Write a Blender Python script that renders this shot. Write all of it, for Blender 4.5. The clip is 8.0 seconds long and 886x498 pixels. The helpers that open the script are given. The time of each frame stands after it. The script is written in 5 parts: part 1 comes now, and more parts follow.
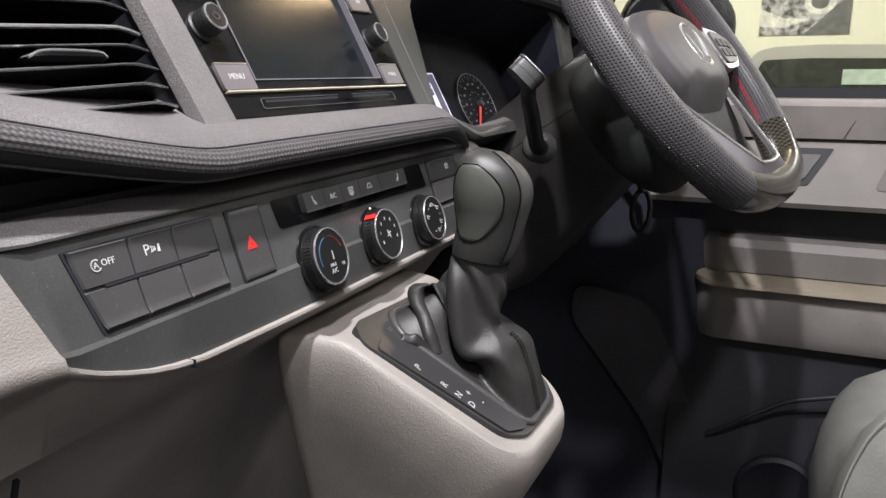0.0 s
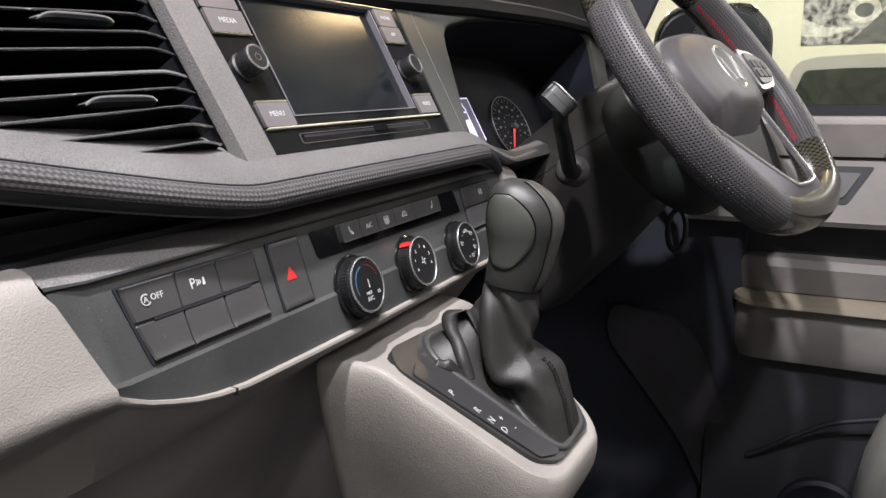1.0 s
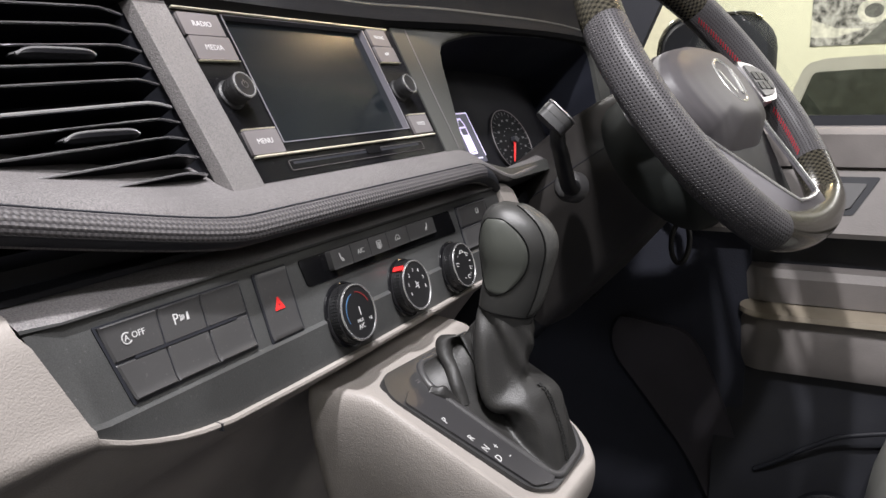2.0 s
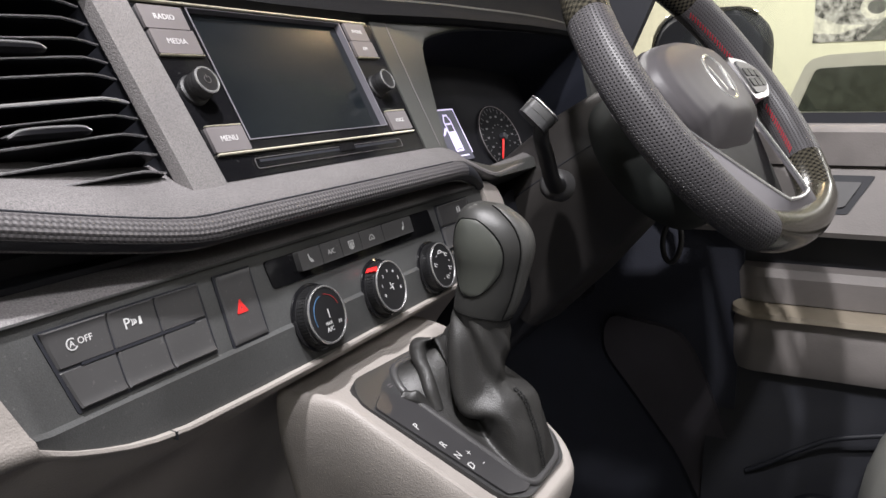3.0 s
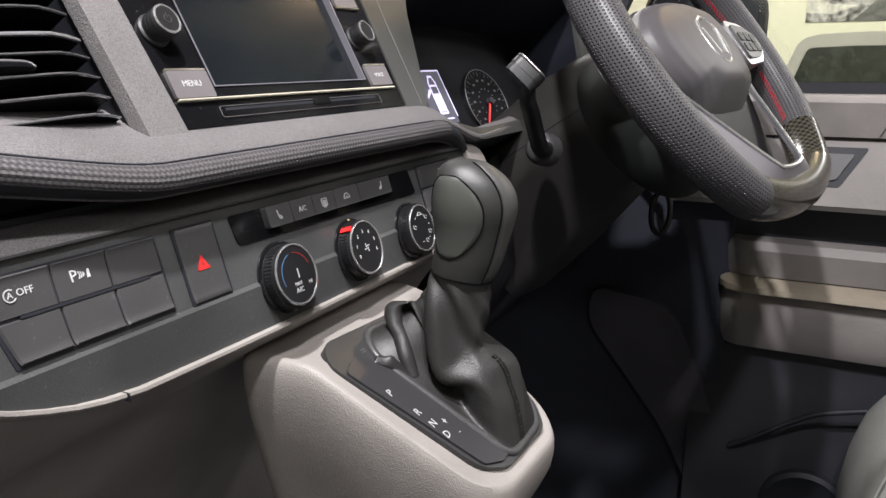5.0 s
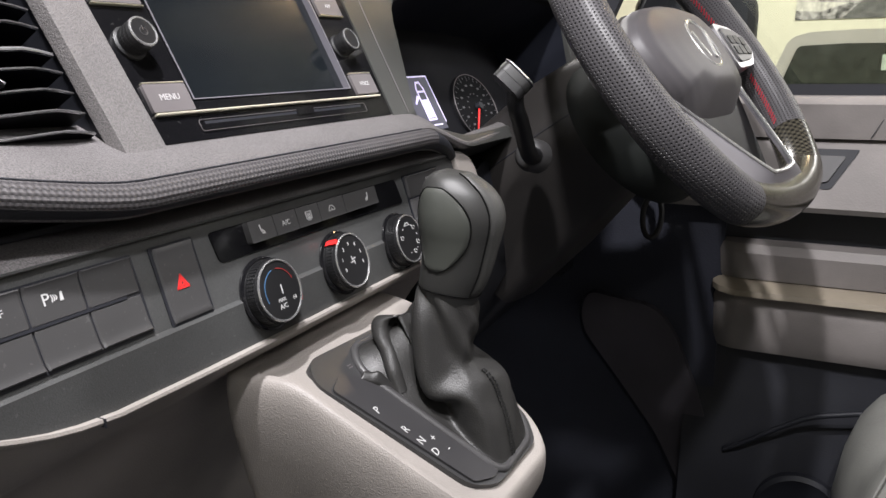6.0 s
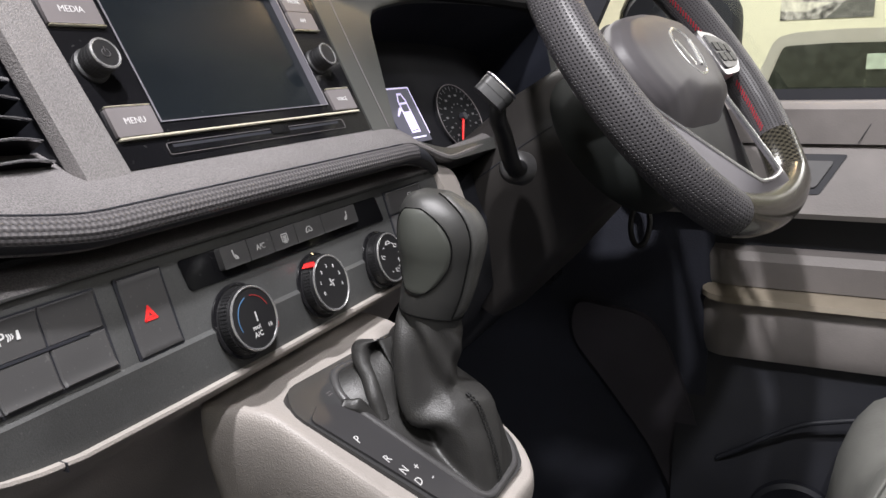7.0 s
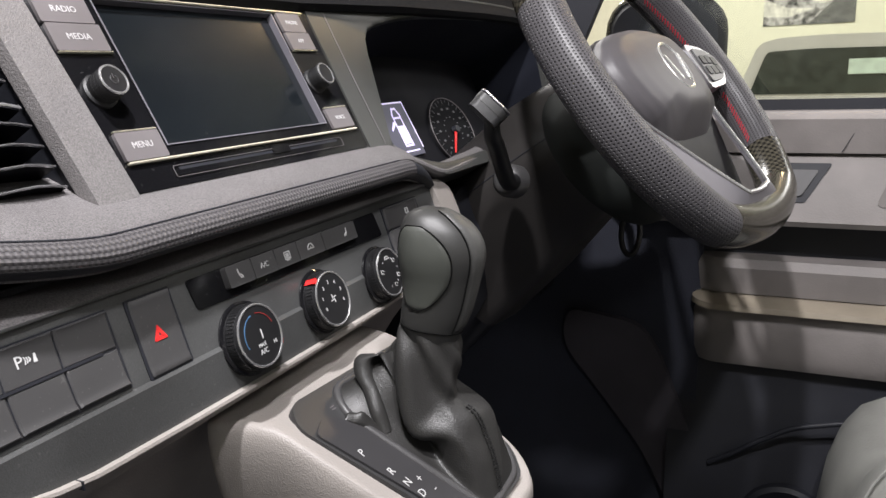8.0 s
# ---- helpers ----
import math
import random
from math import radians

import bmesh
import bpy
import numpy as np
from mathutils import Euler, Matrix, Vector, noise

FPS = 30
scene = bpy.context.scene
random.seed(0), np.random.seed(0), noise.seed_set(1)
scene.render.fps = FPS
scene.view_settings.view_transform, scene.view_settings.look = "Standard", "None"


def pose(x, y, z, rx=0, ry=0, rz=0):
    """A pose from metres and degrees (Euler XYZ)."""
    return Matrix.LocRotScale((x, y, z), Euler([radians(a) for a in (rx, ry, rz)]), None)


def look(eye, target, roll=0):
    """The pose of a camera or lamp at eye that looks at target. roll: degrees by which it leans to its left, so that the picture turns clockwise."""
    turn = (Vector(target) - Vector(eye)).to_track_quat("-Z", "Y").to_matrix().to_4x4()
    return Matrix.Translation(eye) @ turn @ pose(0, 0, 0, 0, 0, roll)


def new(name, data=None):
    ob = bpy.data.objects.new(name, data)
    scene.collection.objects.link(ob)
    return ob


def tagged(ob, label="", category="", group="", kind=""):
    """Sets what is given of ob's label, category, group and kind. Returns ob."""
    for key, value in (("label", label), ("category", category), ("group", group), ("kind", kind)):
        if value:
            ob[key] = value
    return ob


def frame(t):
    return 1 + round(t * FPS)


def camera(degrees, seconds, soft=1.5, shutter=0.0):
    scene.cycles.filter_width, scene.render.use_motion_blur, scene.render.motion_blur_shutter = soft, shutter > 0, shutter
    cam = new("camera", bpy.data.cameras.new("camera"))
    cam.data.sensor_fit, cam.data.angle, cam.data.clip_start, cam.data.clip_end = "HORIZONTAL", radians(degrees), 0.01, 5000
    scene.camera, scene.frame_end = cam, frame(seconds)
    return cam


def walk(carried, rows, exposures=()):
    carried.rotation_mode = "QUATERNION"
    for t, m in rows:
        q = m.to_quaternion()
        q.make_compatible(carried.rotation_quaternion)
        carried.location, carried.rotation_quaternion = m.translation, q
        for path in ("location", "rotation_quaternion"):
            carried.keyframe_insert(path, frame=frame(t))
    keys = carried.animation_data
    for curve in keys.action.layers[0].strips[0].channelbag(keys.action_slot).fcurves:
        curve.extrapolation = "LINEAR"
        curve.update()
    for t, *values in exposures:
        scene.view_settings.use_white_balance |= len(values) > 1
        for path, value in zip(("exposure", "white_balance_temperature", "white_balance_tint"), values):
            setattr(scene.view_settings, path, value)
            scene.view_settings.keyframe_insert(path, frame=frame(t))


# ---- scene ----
U = 0.9  # metres to one unit of the plan below
cam = camera(61.6, 8.0)
PATH = [
    (0, (0.014, 0.016, 0.923), (1.792, 0.808, 0.461), -0.2),
    (0.5, (0.01, 0.017, 0.924), (1.765, 0.868, 0.48), -0.6),
    (1, (0.006, 0.009, 0.936), (1.748, 0.894, 0.51), -1.0),
    (1.5, (0.01, 0.007, 0.949), (1.746, 0.911, 0.536), -1.5),
    (3, (0.043, -0.008, 0.949), (1.771, 0.904, 0.522), -1.4),
    (3.5, (0.049, -0.004, 0.942), (1.775, 0.902, 0.49), -1.0),
    (4, (0.055, -0.007, 0.937), (1.78, 0.89, 0.466), -0.6),
    (4.5, (0.063, -0.005, 0.932), (1.789, 0.88, 0.444), -0.3),
    (6, (0.078, -0.003, 0.938), (1.814, 0.861, 0.449), -0.9),
    (6.5, (0.094, 0.001, 0.943), (1.836, 0.856, 0.459), -1.3),
    (7, (0.096, -0.002, 0.945), (1.845, 0.842, 0.466), -1.7),
    (7.5, (0.089, -0.004, 0.946), (1.847, 0.825, 0.474), -2.0),
    (8, (0.084, 0.0, 0.954), (1.85, 0.817, 0.491), -2.1),
]
walk(cam, [(t, look(Vector(eye) * U, Vector(target) * U, roll)) for t, eye, target, roll in PATH])

# ---- light ----
world = bpy.data.worlds.new("world")
scene.world = world
world.use_nodes = True
world.node_tree.nodes["Background"].inputs[0].default_value = (1.0, 0.97, 0.92, 1)
world.node_tree.nodes["Background"].inputs[1].default_value = 0.02
scene.view_settings.exposure = 0.0


def lamp(name, kind, at, to, watts, size, size_y=None, colour=(1, 0.965, 0.945)):
    data = bpy.data.lights.new(name, kind)
    data.energy, data.color = watts, colour
    if kind == "AREA":
        data.shape, data.size, data.size_y = "RECTANGLE", size * U, (size_y or size) * U
    elif kind == "SPOT":
        data.shadow_soft_size, data.spot_size, data.spot_blend = size * U, radians(size_y), 0.4
    ob = new(name, data)
    ob.matrix_world = look(Vector(at) * U, Vector(to) * U)
    return ob


for lx, watts in ((-3.6, 70), (2.4, 90), (6.6, 85)):
    for ly in (-2.6, 2.6):
        lamp("ceiling_panel_lamp", "AREA", (lx, ly, 3.28), (lx, ly, 0), watts, 1.2, 0.6, (0.97, 0.965, 0.98) if lx < 0 else (1, 0.965, 0.945))
lamp("reading_lamp", "AREA", (0.14, 0.10, 1.83), (0.45, 0.25, 0.80), 20, 0.05, 0.05, (1, 0.975, 1.0))
lamp("dome_lamp", "AREA", (0.0, -0.26, 1.83), (0.42, 0.25, 0.80), 11, 0.05, 0.07, (1, 0.975, 1.0))
lamp("warm_pendant_lamp", "AREA", (4.2, -0.48, 3.2), (4.2, -0.48, 0), 24, 0.7, 0.25, (1, 0.72, 0.40))
# Added fill with no known fitting; brightens the far showroom wall
lamp("wall_fill_lamp", "AREA", (8.4, 0, 3.1), (11.0, 0, 1.2), 95, 3.0, 0.3)

# ---- materials ----


def ramp2(nodes, links, source, a, b, lo=0.35, hi=0.65):
    r = nodes.new("ShaderNodeValToRGB")
    r.color_ramp.elements[0].position, r.color_ramp.elements[1].position = lo, hi
    r.color_ramp.elements[0].color, r.color_ramp.elements[1].color = (*a, 1), (*b, 1)
    links.new(source, r.inputs[0])
    return r.outputs[0]


def material(name, colour, rough=0.5, metal=0.0, grain=900.0, bump=0.0, vary=0.12, cell=False, coat=0.0, ior=1.45, dist=0.0006, glint_speck=0.0, dust=0.0):
    """A surface with a fine relief, broad uneven tone, and smudges in its gloss."""
    m = bpy.data.materials.new(name)
    m.use_nodes = True
    n, l = m.node_tree.nodes, m.node_tree.links
    p = n["Principled BSDF"]
    geo = n.new("ShaderNodeNewGeometry")
    broad = n.new("ShaderNodeTexNoise")
    broad.inputs["Scale"].default_value, broad.inputs["Detail"].default_value = 14, 5
    l.new(geo.outputs["Position"], broad.inputs["Vector"])
    lo = tuple(c * (1 - vary) for c in colour)
    hi = tuple(min(1, c * (1 + vary)) for c in colour)
    l.new(ramp2(n, l, broad.outputs["Fac"], lo, hi), p.inputs["Base Color"])
    mr = n.new("ShaderNodeMapRange")
    mr.inputs["To Min"].default_value, mr.inputs["To Max"].default_value = max(0.02, rough * 0.82), min(1, rough * 1.18)
    l.new(broad.outputs["Fac"], mr.inputs["Value"])
    l.new(mr.outputs[0], p.inputs["Roughness"])
    p.inputs["Metallic"].default_value, p.inputs["IOR"].default_value = metal, ior
    p.inputs["Coat Weight"].default_value = coat
    if dust:
        mote = n.new("ShaderNodeTexNoise")
        mote.inputs["Scale"].default_value, mote.inputs["Detail"].default_value = 520, 1
        l.new(geo.outputs["Position"], mote.inputs["Vector"])
        grey = n.new("ShaderNodeMix")
        grey.data_type = "RGBA"
        l.new(ramp2(n, l, mote.outputs["Fac"], (0, 0, 0), (dust,) * 3, 0.70, 0.76), grey.inputs["Factor"])
        l.new(p.inputs["Base Color"].links[0].from_socket, grey.inputs["A"])
        grey.inputs["B"].default_value = (0.5, 0.5, 0.48, 1)
        l.new(grey.outputs["Result"], p.inputs["Base Color"])
    if bump:
        if cell:
            fine = n.new("ShaderNodeTexVoronoi")
            fine.feature = "SMOOTH_F1"
            fine.inputs["Scale"].default_value = grain
            out = fine.outputs["Distance"]
        else:
            fine = n.new("ShaderNodeTexNoise")
            fine.inputs["Scale"].default_value, fine.inputs["Detail"].default_value = grain, 2
            out = fine.outputs["Fac"]
        l.new(geo.outputs["Position"], fine.inputs["Vector"])
        # Speckle multiplied into the colour, standing for tiny glints on the grain
        if glint_speck:
            hue = n.new("ShaderNodeMix")
            hue.data_type, hue.blend_type = "RGBA", "MULTIPLY"
            hue.inputs["Factor"].default_value = 1.0
            l.new(p.inputs["Base Color"].links[0].from_socket, hue.inputs["A"])
            l.new(ramp2(n, l, out, (1 - glint_speck,) * 3, (1 + glint_speck,) * 3, 0.3, 0.7), hue.inputs["B"])
            l.new(hue.outputs["Result"], p.inputs["Base Color"])
        b = n.new("ShaderNodeBump")
        b.inputs["Strength"].default_value, b.inputs["Distance"].default_value = bump, dist
        l.new(out, b.inputs["Height"])
        l.new(b.outputs[0], p.inputs["Normal"])
    return m


def glowing(name, colour, strength):
    m = bpy.data.materials.new(name)
    m.use_nodes = True
    p = m.node_tree.nodes["Principled BSDF"]
    p.inputs["Base Color"].default_value = (*colour, 1)
    p.inputs["Emission Color"].default_value = (*colour, 1)
    p.inputs["Emission Strength"].default_value = strength
    return m


def uv_relief(name, colour, rough, make, strength=0.6, dist=0.001, dark=None):
    """A surface whose relief follows the mesh's own UV: make() builds the height from the u and v outputs."""
    m = material(name, colour, rough, vary=0.1)
    n, l = m.node_tree.nodes, m.node_tree.links
    p = n["Principled BSDF"]
    uv = n.new("ShaderNodeUVMap")
    sep = n.new("ShaderNodeSeparateXYZ")
    l.new(uv.outputs[0], sep.inputs[0])
    h = make(n, l, sep.outputs[0], sep.outputs[1])
    b = n.new("ShaderNodeBump")
    b.inputs["Strength"].default_value, b.inputs["Distance"].default_value = strength, dist
    l.new(h, b.inputs["Height"])
    l.new(b.outputs[0], p.inputs["Normal"])
    # dark tints the lowest parts of the relief
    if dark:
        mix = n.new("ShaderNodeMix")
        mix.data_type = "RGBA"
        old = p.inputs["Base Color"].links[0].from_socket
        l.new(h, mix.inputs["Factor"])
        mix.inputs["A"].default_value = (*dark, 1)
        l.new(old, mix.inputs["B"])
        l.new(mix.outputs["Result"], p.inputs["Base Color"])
    return m


def calc(n, l, op, a, b=None, clamp=False):
    k = n.new("ShaderNodeMath")
    k.operation, k.use_clamp = op, clamp
    for i, v in enumerate((a, b)):
        if v is None:
            continue
        if isinstance(v, (int, float)):
            k.inputs[i].default_value = v
        else:
            l.new(v, k.inputs[i])
    return k.outputs[0]


def dots(n, l, u, v):
    """Small round holes in staggered rows; 1 on the leather, 0 in a hole."""
    row = calc(n, l, "FLOOR", v)
    half = calc(n, l, "MULTIPLY", calc(n, l, "MODULO", row, 2.0), 0.5)
    fu = calc(n, l, "SUBTRACT", calc(n, l, "FRACT", calc(n, l, "ADD", u, half)), 0.5)
    fv = calc(n, l, "SUBTRACT", calc(n, l, "FRACT", v), 0.5)
    d = calc(n, l, "SQRT", calc(n, l, "ADD", calc(n, l, "MULTIPLY", fu, fu), calc(n, l, "MULTIPLY", fv, fv)))
    return calc(n, l, "MULTIPLY", calc(n, l, "SUBTRACT", d, 0.15), 6.0, True)


def scales(n, l, u, v):
    """Rows of small raised lozenges."""
    row = calc(n, l, "FLOOR", v)
    half = calc(n, l, "MULTIPLY", calc(n, l, "MODULO", row, 2.0), 0.5)
    fu = calc(n, l, "ABSOLUTE", calc(n, l, "SUBTRACT", calc(n, l, "FRACT", calc(n, l, "ADD", u, half)), 0.5))
    fv = calc(n, l, "ABSOLUTE", calc(n, l, "SUBTRACT", calc(n, l, "FRACT", v), 0.5))
    return calc(n, l, "SUBTRACT", 1.0, calc(n, l, "MULTIPLY", calc(n, l, "ADD", fu, fv), 1.0), True)


def weave(n, l, u, v):
    """A twill of flat ribbons, over and under."""
    a = calc(n, l, "SINE", calc(n, l, "MULTIPLY", u, 6.283))
    b = calc(n, l, "SINE", calc(n, l, "MULTIPLY", v, 6.283))
    return calc(n, l, "MULTIPLY", calc(n, l, "ADD", calc(n, l, "MULTIPLY", a, b), 1.0), 0.5, True)


GREY = material("light_grey_grained_plastic", (0.285, 0.262, 0.243), 0.52, grain=1250, bump=0.35, cell=True, dist=0.0006)
DASH = material("charcoal_grained_plastic", (0.150, 0.142, 0.141), 0.40, grain=1300, bump=0.9, dist=0.0005, glint_speck=0.3)
LEDGE = material("charcoal_soft_plastic", (0.128, 0.121, 0.122), 0.42, grain=1300, bump=0.8, dist=0.0004, glint_speck=0.4)
SURROUND = material("dark_olive_surround", (0.038, 0.039, 0.037), 0.4, grain=1600, bump=0.3, dist=0.0003)
PADBLACK = material("black_upper_pad", (0.004, 0.004, 0.005), 0.8, grain=1000, bump=0.4, ior=1.25)
FASCIA = material("smooth_black_plastic", (0.056, 0.057, 0.057), 0.40, grain=1500, bump=0.25, dist=0.0003, glint_speck=0.15, vary=0.22, dust=0.05)
BUTTON = material("soft_black_button", (0.050, 0.049, 0.050), 0.40, grain=1800, bump=0.1, dist=0.0002, dust=0.06)
KEYGREY = material("warm_grey_key", (0.122, 0.111, 0.114), 0.45, grain=1500, bump=0.1, dist=0.0002)
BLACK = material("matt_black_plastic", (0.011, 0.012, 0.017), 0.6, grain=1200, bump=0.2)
GLOSS = material("piano_black", (0.006, 0.006, 0.007), 0.08, vary=0.2, dust=0.03)
VENTBLACK = material("satin_black_louvre", (0.003, 0.003, 0.004), 0.45, ior=1.18)
GLASS_BLACK = material("dark_screen_glass", (0.007, 0.009, 0.011), 0.15, vary=0.1, dust=0.02)
CHROME = material("polished_chrome", (0.62, 0.6, 0.56), 0.12, 1.0)
SATIN = material("satin_silver", (0.46, 0.45, 0.47), 0.32, 1.0)
RINGSILVER = material("bright_silver_ring", (0.55, 0.55, 0.56), 0.25, 0.85)
LEATHER = material("black_leather", (0.022, 0.0215, 0.0208), 0.44, grain=1300, bump=0.4, cell=True, dist=0.0004, vary=0.2)
RUBBER = material("black_rubber", (0.014, 0.014, 0.015), 0.5, grain=1500, bump=0.2)
WHITE = material("white_print", (0.5, 0.5, 0.5), 0.5)
DIALBLACK = material("smooth_dial_face", (0.013, 0.013, 0.014), 0.32)
FAINT = material("grey_print", (0.46, 0.45, 0.45), 0.5)
# Pale metal for the glint that light leaves on gloss vent edges
EDGE = material("slat_edge_glint", (0.6, 0.6, 0.62), 0.22, 0.8)
RED = material("red_print", (0.75, 0.03, 0.03), 0.4)
BLUE = material("blue_print", (0.06, 0.14, 0.26), 0.4)
REDTHREAD = material("red_thread", (0.30, 0.014, 0.026), 0.65)
THREAD = material("black_thread", (0.008, 0.008, 0.008), 0.7)
LIGHTTHREAD = material("pale_thread", (0.33, 0.33, 0.31), 0.7)
PERFO = uv_relief("perforated_black_leather", (0.056, 0.053, 0.057), 0.46, dots, 0.9, 0.0012, (0.003, 0.003, 0.003))
# Grooves between the lozenges are tinted dark, as shade in the relief
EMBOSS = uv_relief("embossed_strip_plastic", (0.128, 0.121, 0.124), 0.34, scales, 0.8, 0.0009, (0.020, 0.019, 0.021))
CARBON = uv_relief("lacquered_carbon_fibre", (0.060, 0.054, 0.040), 0.24, weave, 0.15, 0.0003, (0.002, 0.002, 0.002))
CARBON.node_tree.nodes["Principled BSDF"].inputs["Coat Weight"].default_value = 0.2
CARBON.node_tree.nodes["Principled BSDF"].inputs["Coat Roughness"].default_value = 0.04
DOORMAT = material("taupe_door_trim", (0.19, 0.174, 0.167), 0.6, grain=500, bump=0.3, cell=True)
DARKTRIM = material("dark_trim_plastic", (0.0135, 0.0145, 0.020), 0.6, grain=600, bump=0.3)
CARPET = material("black_carpet", (0.023, 0.025, 0.036), 0.95, grain=400, bump=0.8)
SEATHIDE = material("grey_seat_leather", (0.27, 0.27, 0.25), 0.5, grain=450, bump=0.4, cell=True)
WALLPAINT = material("cream_wall_paint", (0.80, 0.78, 0.60), 0.7, vary=0.03)
HEADLINER = material("grey_headliner_cloth", (0.2, 0.195, 0.19), 0.9, grain=600, bump=0.3)
CEILPAINT = material("white_ceiling_paint", (0.8, 0.79, 0.75), 0.8, vary=0.03)
SHOWFLOOR = material("grey_floor_tile", (0.35, 0.34, 0.32), 0.3, vary=0.1)
CARPAINT = material("silver_car_paint", (0.62, 0.61, 0.55), 0.25, vary=0.03, coat=0.6)
TINT = material("tinted_car_glass", (0.045, 0.052, 0.042), 0.16, vary=0.3)
LCD = glowing("lit_display_panel", (0.05, 0.05, 0.075), 0.35)
LCDLINE = glowing("lit_display_lines", (0.72, 0.66, 0.92), 0.45)

# ---- mesh helpers ----
X, Y, Z = Vector((1, 0, 0)), Vector((0, 1, 0)), Vector((0, 0, 1))
BASE = {}


def thing(name, base, label, category, group="", kind=""):
    ob = new(name)
    ob.location = Vector(base) * U
    ob.empty_display_size = 0.02
    BASE[ob] = Vector(base)
    return tagged(ob, label, category, group, kind)


def part(name, bm, mat, parent, label="", smooth=True):
    """One mesh object under a thing or a part; bm is in the units of the plan."""
    base = BASE[parent]
    bmesh.ops.recalc_face_normals(bm, faces=bm.faces)
    for v in bm.verts:
        v.co = (v.co - base) * U
    me = bpy.data.meshes.new(name)
    bm.to_mesh(me)
    bm.free()
    me.materials.append(mat)
    if smooth:
        me.polygons.foreach_set("use_smooth", [True] * len(me.polygons))
        me.set_sharp_from_angle(angle=radians(38))
    ob = new(name, me)
    ob.parent = parent
    BASE[ob] = base
    return tagged(ob, label)


def solid(name, bm, mat, label, category, kind="", base=None, group=""):
    """A thing that is one mesh."""
    if base is None:
        base = sum((v.co for v in bm.verts), Vector()) / len(bm.verts)
        base.z = min(v.co.z for v in bm.verts)
    holder = new(name)
    BASE[holder] = base
    ob = part(name, bm, mat, holder)
    ob.parent = None
    bpy.data.objects.remove(holder)
    ob.name = name
    ob.location = base * U
    return tagged(ob, label, category, group, kind)


def frame_at(o, ex, ey):
    ex, ey = Vector(ex).normalized(), Vector(ey).normalized()
    en = ex.cross(ey).normalized()
    ey = en.cross(ex)
    m = Matrix((ex, ey, en)).transposed().to_4x4()
    m.translation = Vector(o)
    return m


def bevel(bm, width, seg=2, angle=30):
    edges = [e for e in bm.edges if len(e.link_faces) == 2 and e.calc_face_angle(0) > radians(angle)]
    if edges and width:
        bmesh.ops.bevel(bm, geom=edges, offset=width, segments=seg, affect="EDGES", clamp_overlap=True)
    return bm


def box(m, x0, x1, y0, y1, z0, z1, bev=0.0, seg=2):
    bm = bmesh.new()
    bmesh.ops.create_cube(bm, size=1)
    for v in bm.verts:
        v.co = m @ Vector((x0 + (v.co.x + 0.5) * (x1 - x0), y0 + (v.co.y + 0.5) * (y1 - y0), z0 + (v.co.z + 0.5) * (z1 - z0)))
    return bevel(bm, bev, seg)


def prism(m, outline, z0, z1, bev=0.0, seg=2):
    """An outline in the frame m, from height z0 to z1."""
    bm = bmesh.new()
    a = [bm.verts.new(m @ Vector((x, y, z0))) for x, y in outline]
    b = [bm.verts.new(m @ Vector((x, y, z1))) for x, y in outline]
    bm.faces.new(list(reversed(a)))
    bm.faces.new(b)
    for i in range(len(a)):
        j = (i + 1) % len(a)
        bm.faces.new((a[i], a[j], b[j], b[i]))
    return bevel(bm, bev, seg, 50)


def rounded(x0, x1, y0, y1, r, seg=4):
    pts = []
    for cx, cy, a0 in ((x1 - r, y0 + r, -90), (x1 - r, y1 - r, 0), (x0 + r, y1 - r, 90), (x0 + r, y0 + r, 180)):
        for k in range(seg + 1):
            a = radians(a0 + 90 * k / seg)
            pts.append((cx + r * math.cos(a), cy + r * math.sin(a)))
    return pts


def corner_round(pts, r, seg=3):
    """Rounds the corners of a polygon."""
    out = []
    n = len(pts)
    for i in range(n):
        p, a, b = Vector(pts[i]), Vector(pts[i - 1]), Vector(pts[(i + 1) % n])
        d = min(r, (a - p).length * 0.45, (b - p).length * 0.45)
        s, e = p + (a - p).normalized() * d, p + (b - p).normalized() * d
        for k in range(seg + 1):
            t = k / seg
            q = s * (1 - t) ** 2 + p * 2 * t * (1 - t) + e * t * t
            out.append(tuple(q))
    return out


def loft(rings, closed=True, caps=True, uv=None):
    """A skin over rings of equal length. uv: (u repeats along the rings, v repeats round)."""
    bm = bmesh.new()
    vs = [[bm.verts.new(Vector(p)) for p in r] for r in rings]
    n = len(vs[0])
    lay = bm.loops.layers.uv.new("UVMap") if uv else None
    for i in range(len(vs) - 1):
        for j in range(n if closed else n - 1):
            k = (j + 1) % n
            try:
                f = bm.faces.new((vs[i][j], vs[i][k], vs[i + 1][k], vs[i + 1][j]))
            except ValueError:
                continue
            if lay:
                for loop, (a, b) in zip(f.loops, ((i, j), (i, j + 1), (i + 1, j + 1), (i + 1, j))):
                    loop[lay].uv = (a / (len(vs) - 1) * uv[0], b / n * uv[1])
    if caps and closed:
        bm.faces.new(list(reversed(vs[0])))
        bm.faces.new(vs[-1])
    return bm


def lathe(m, profile, seg=40, caps=True):
    """profile: (radius, height) from the base to the top, in the frame m."""
    rings = [[m @ Vector((max(r, 1e-5) * math.cos(2 * math.pi * k / seg), max(r, 1e-5) * math.sin(2 * math.pi * k / seg), h)) for k in range(seg)] for r, h in profile]
    return loft(rings, caps=caps)


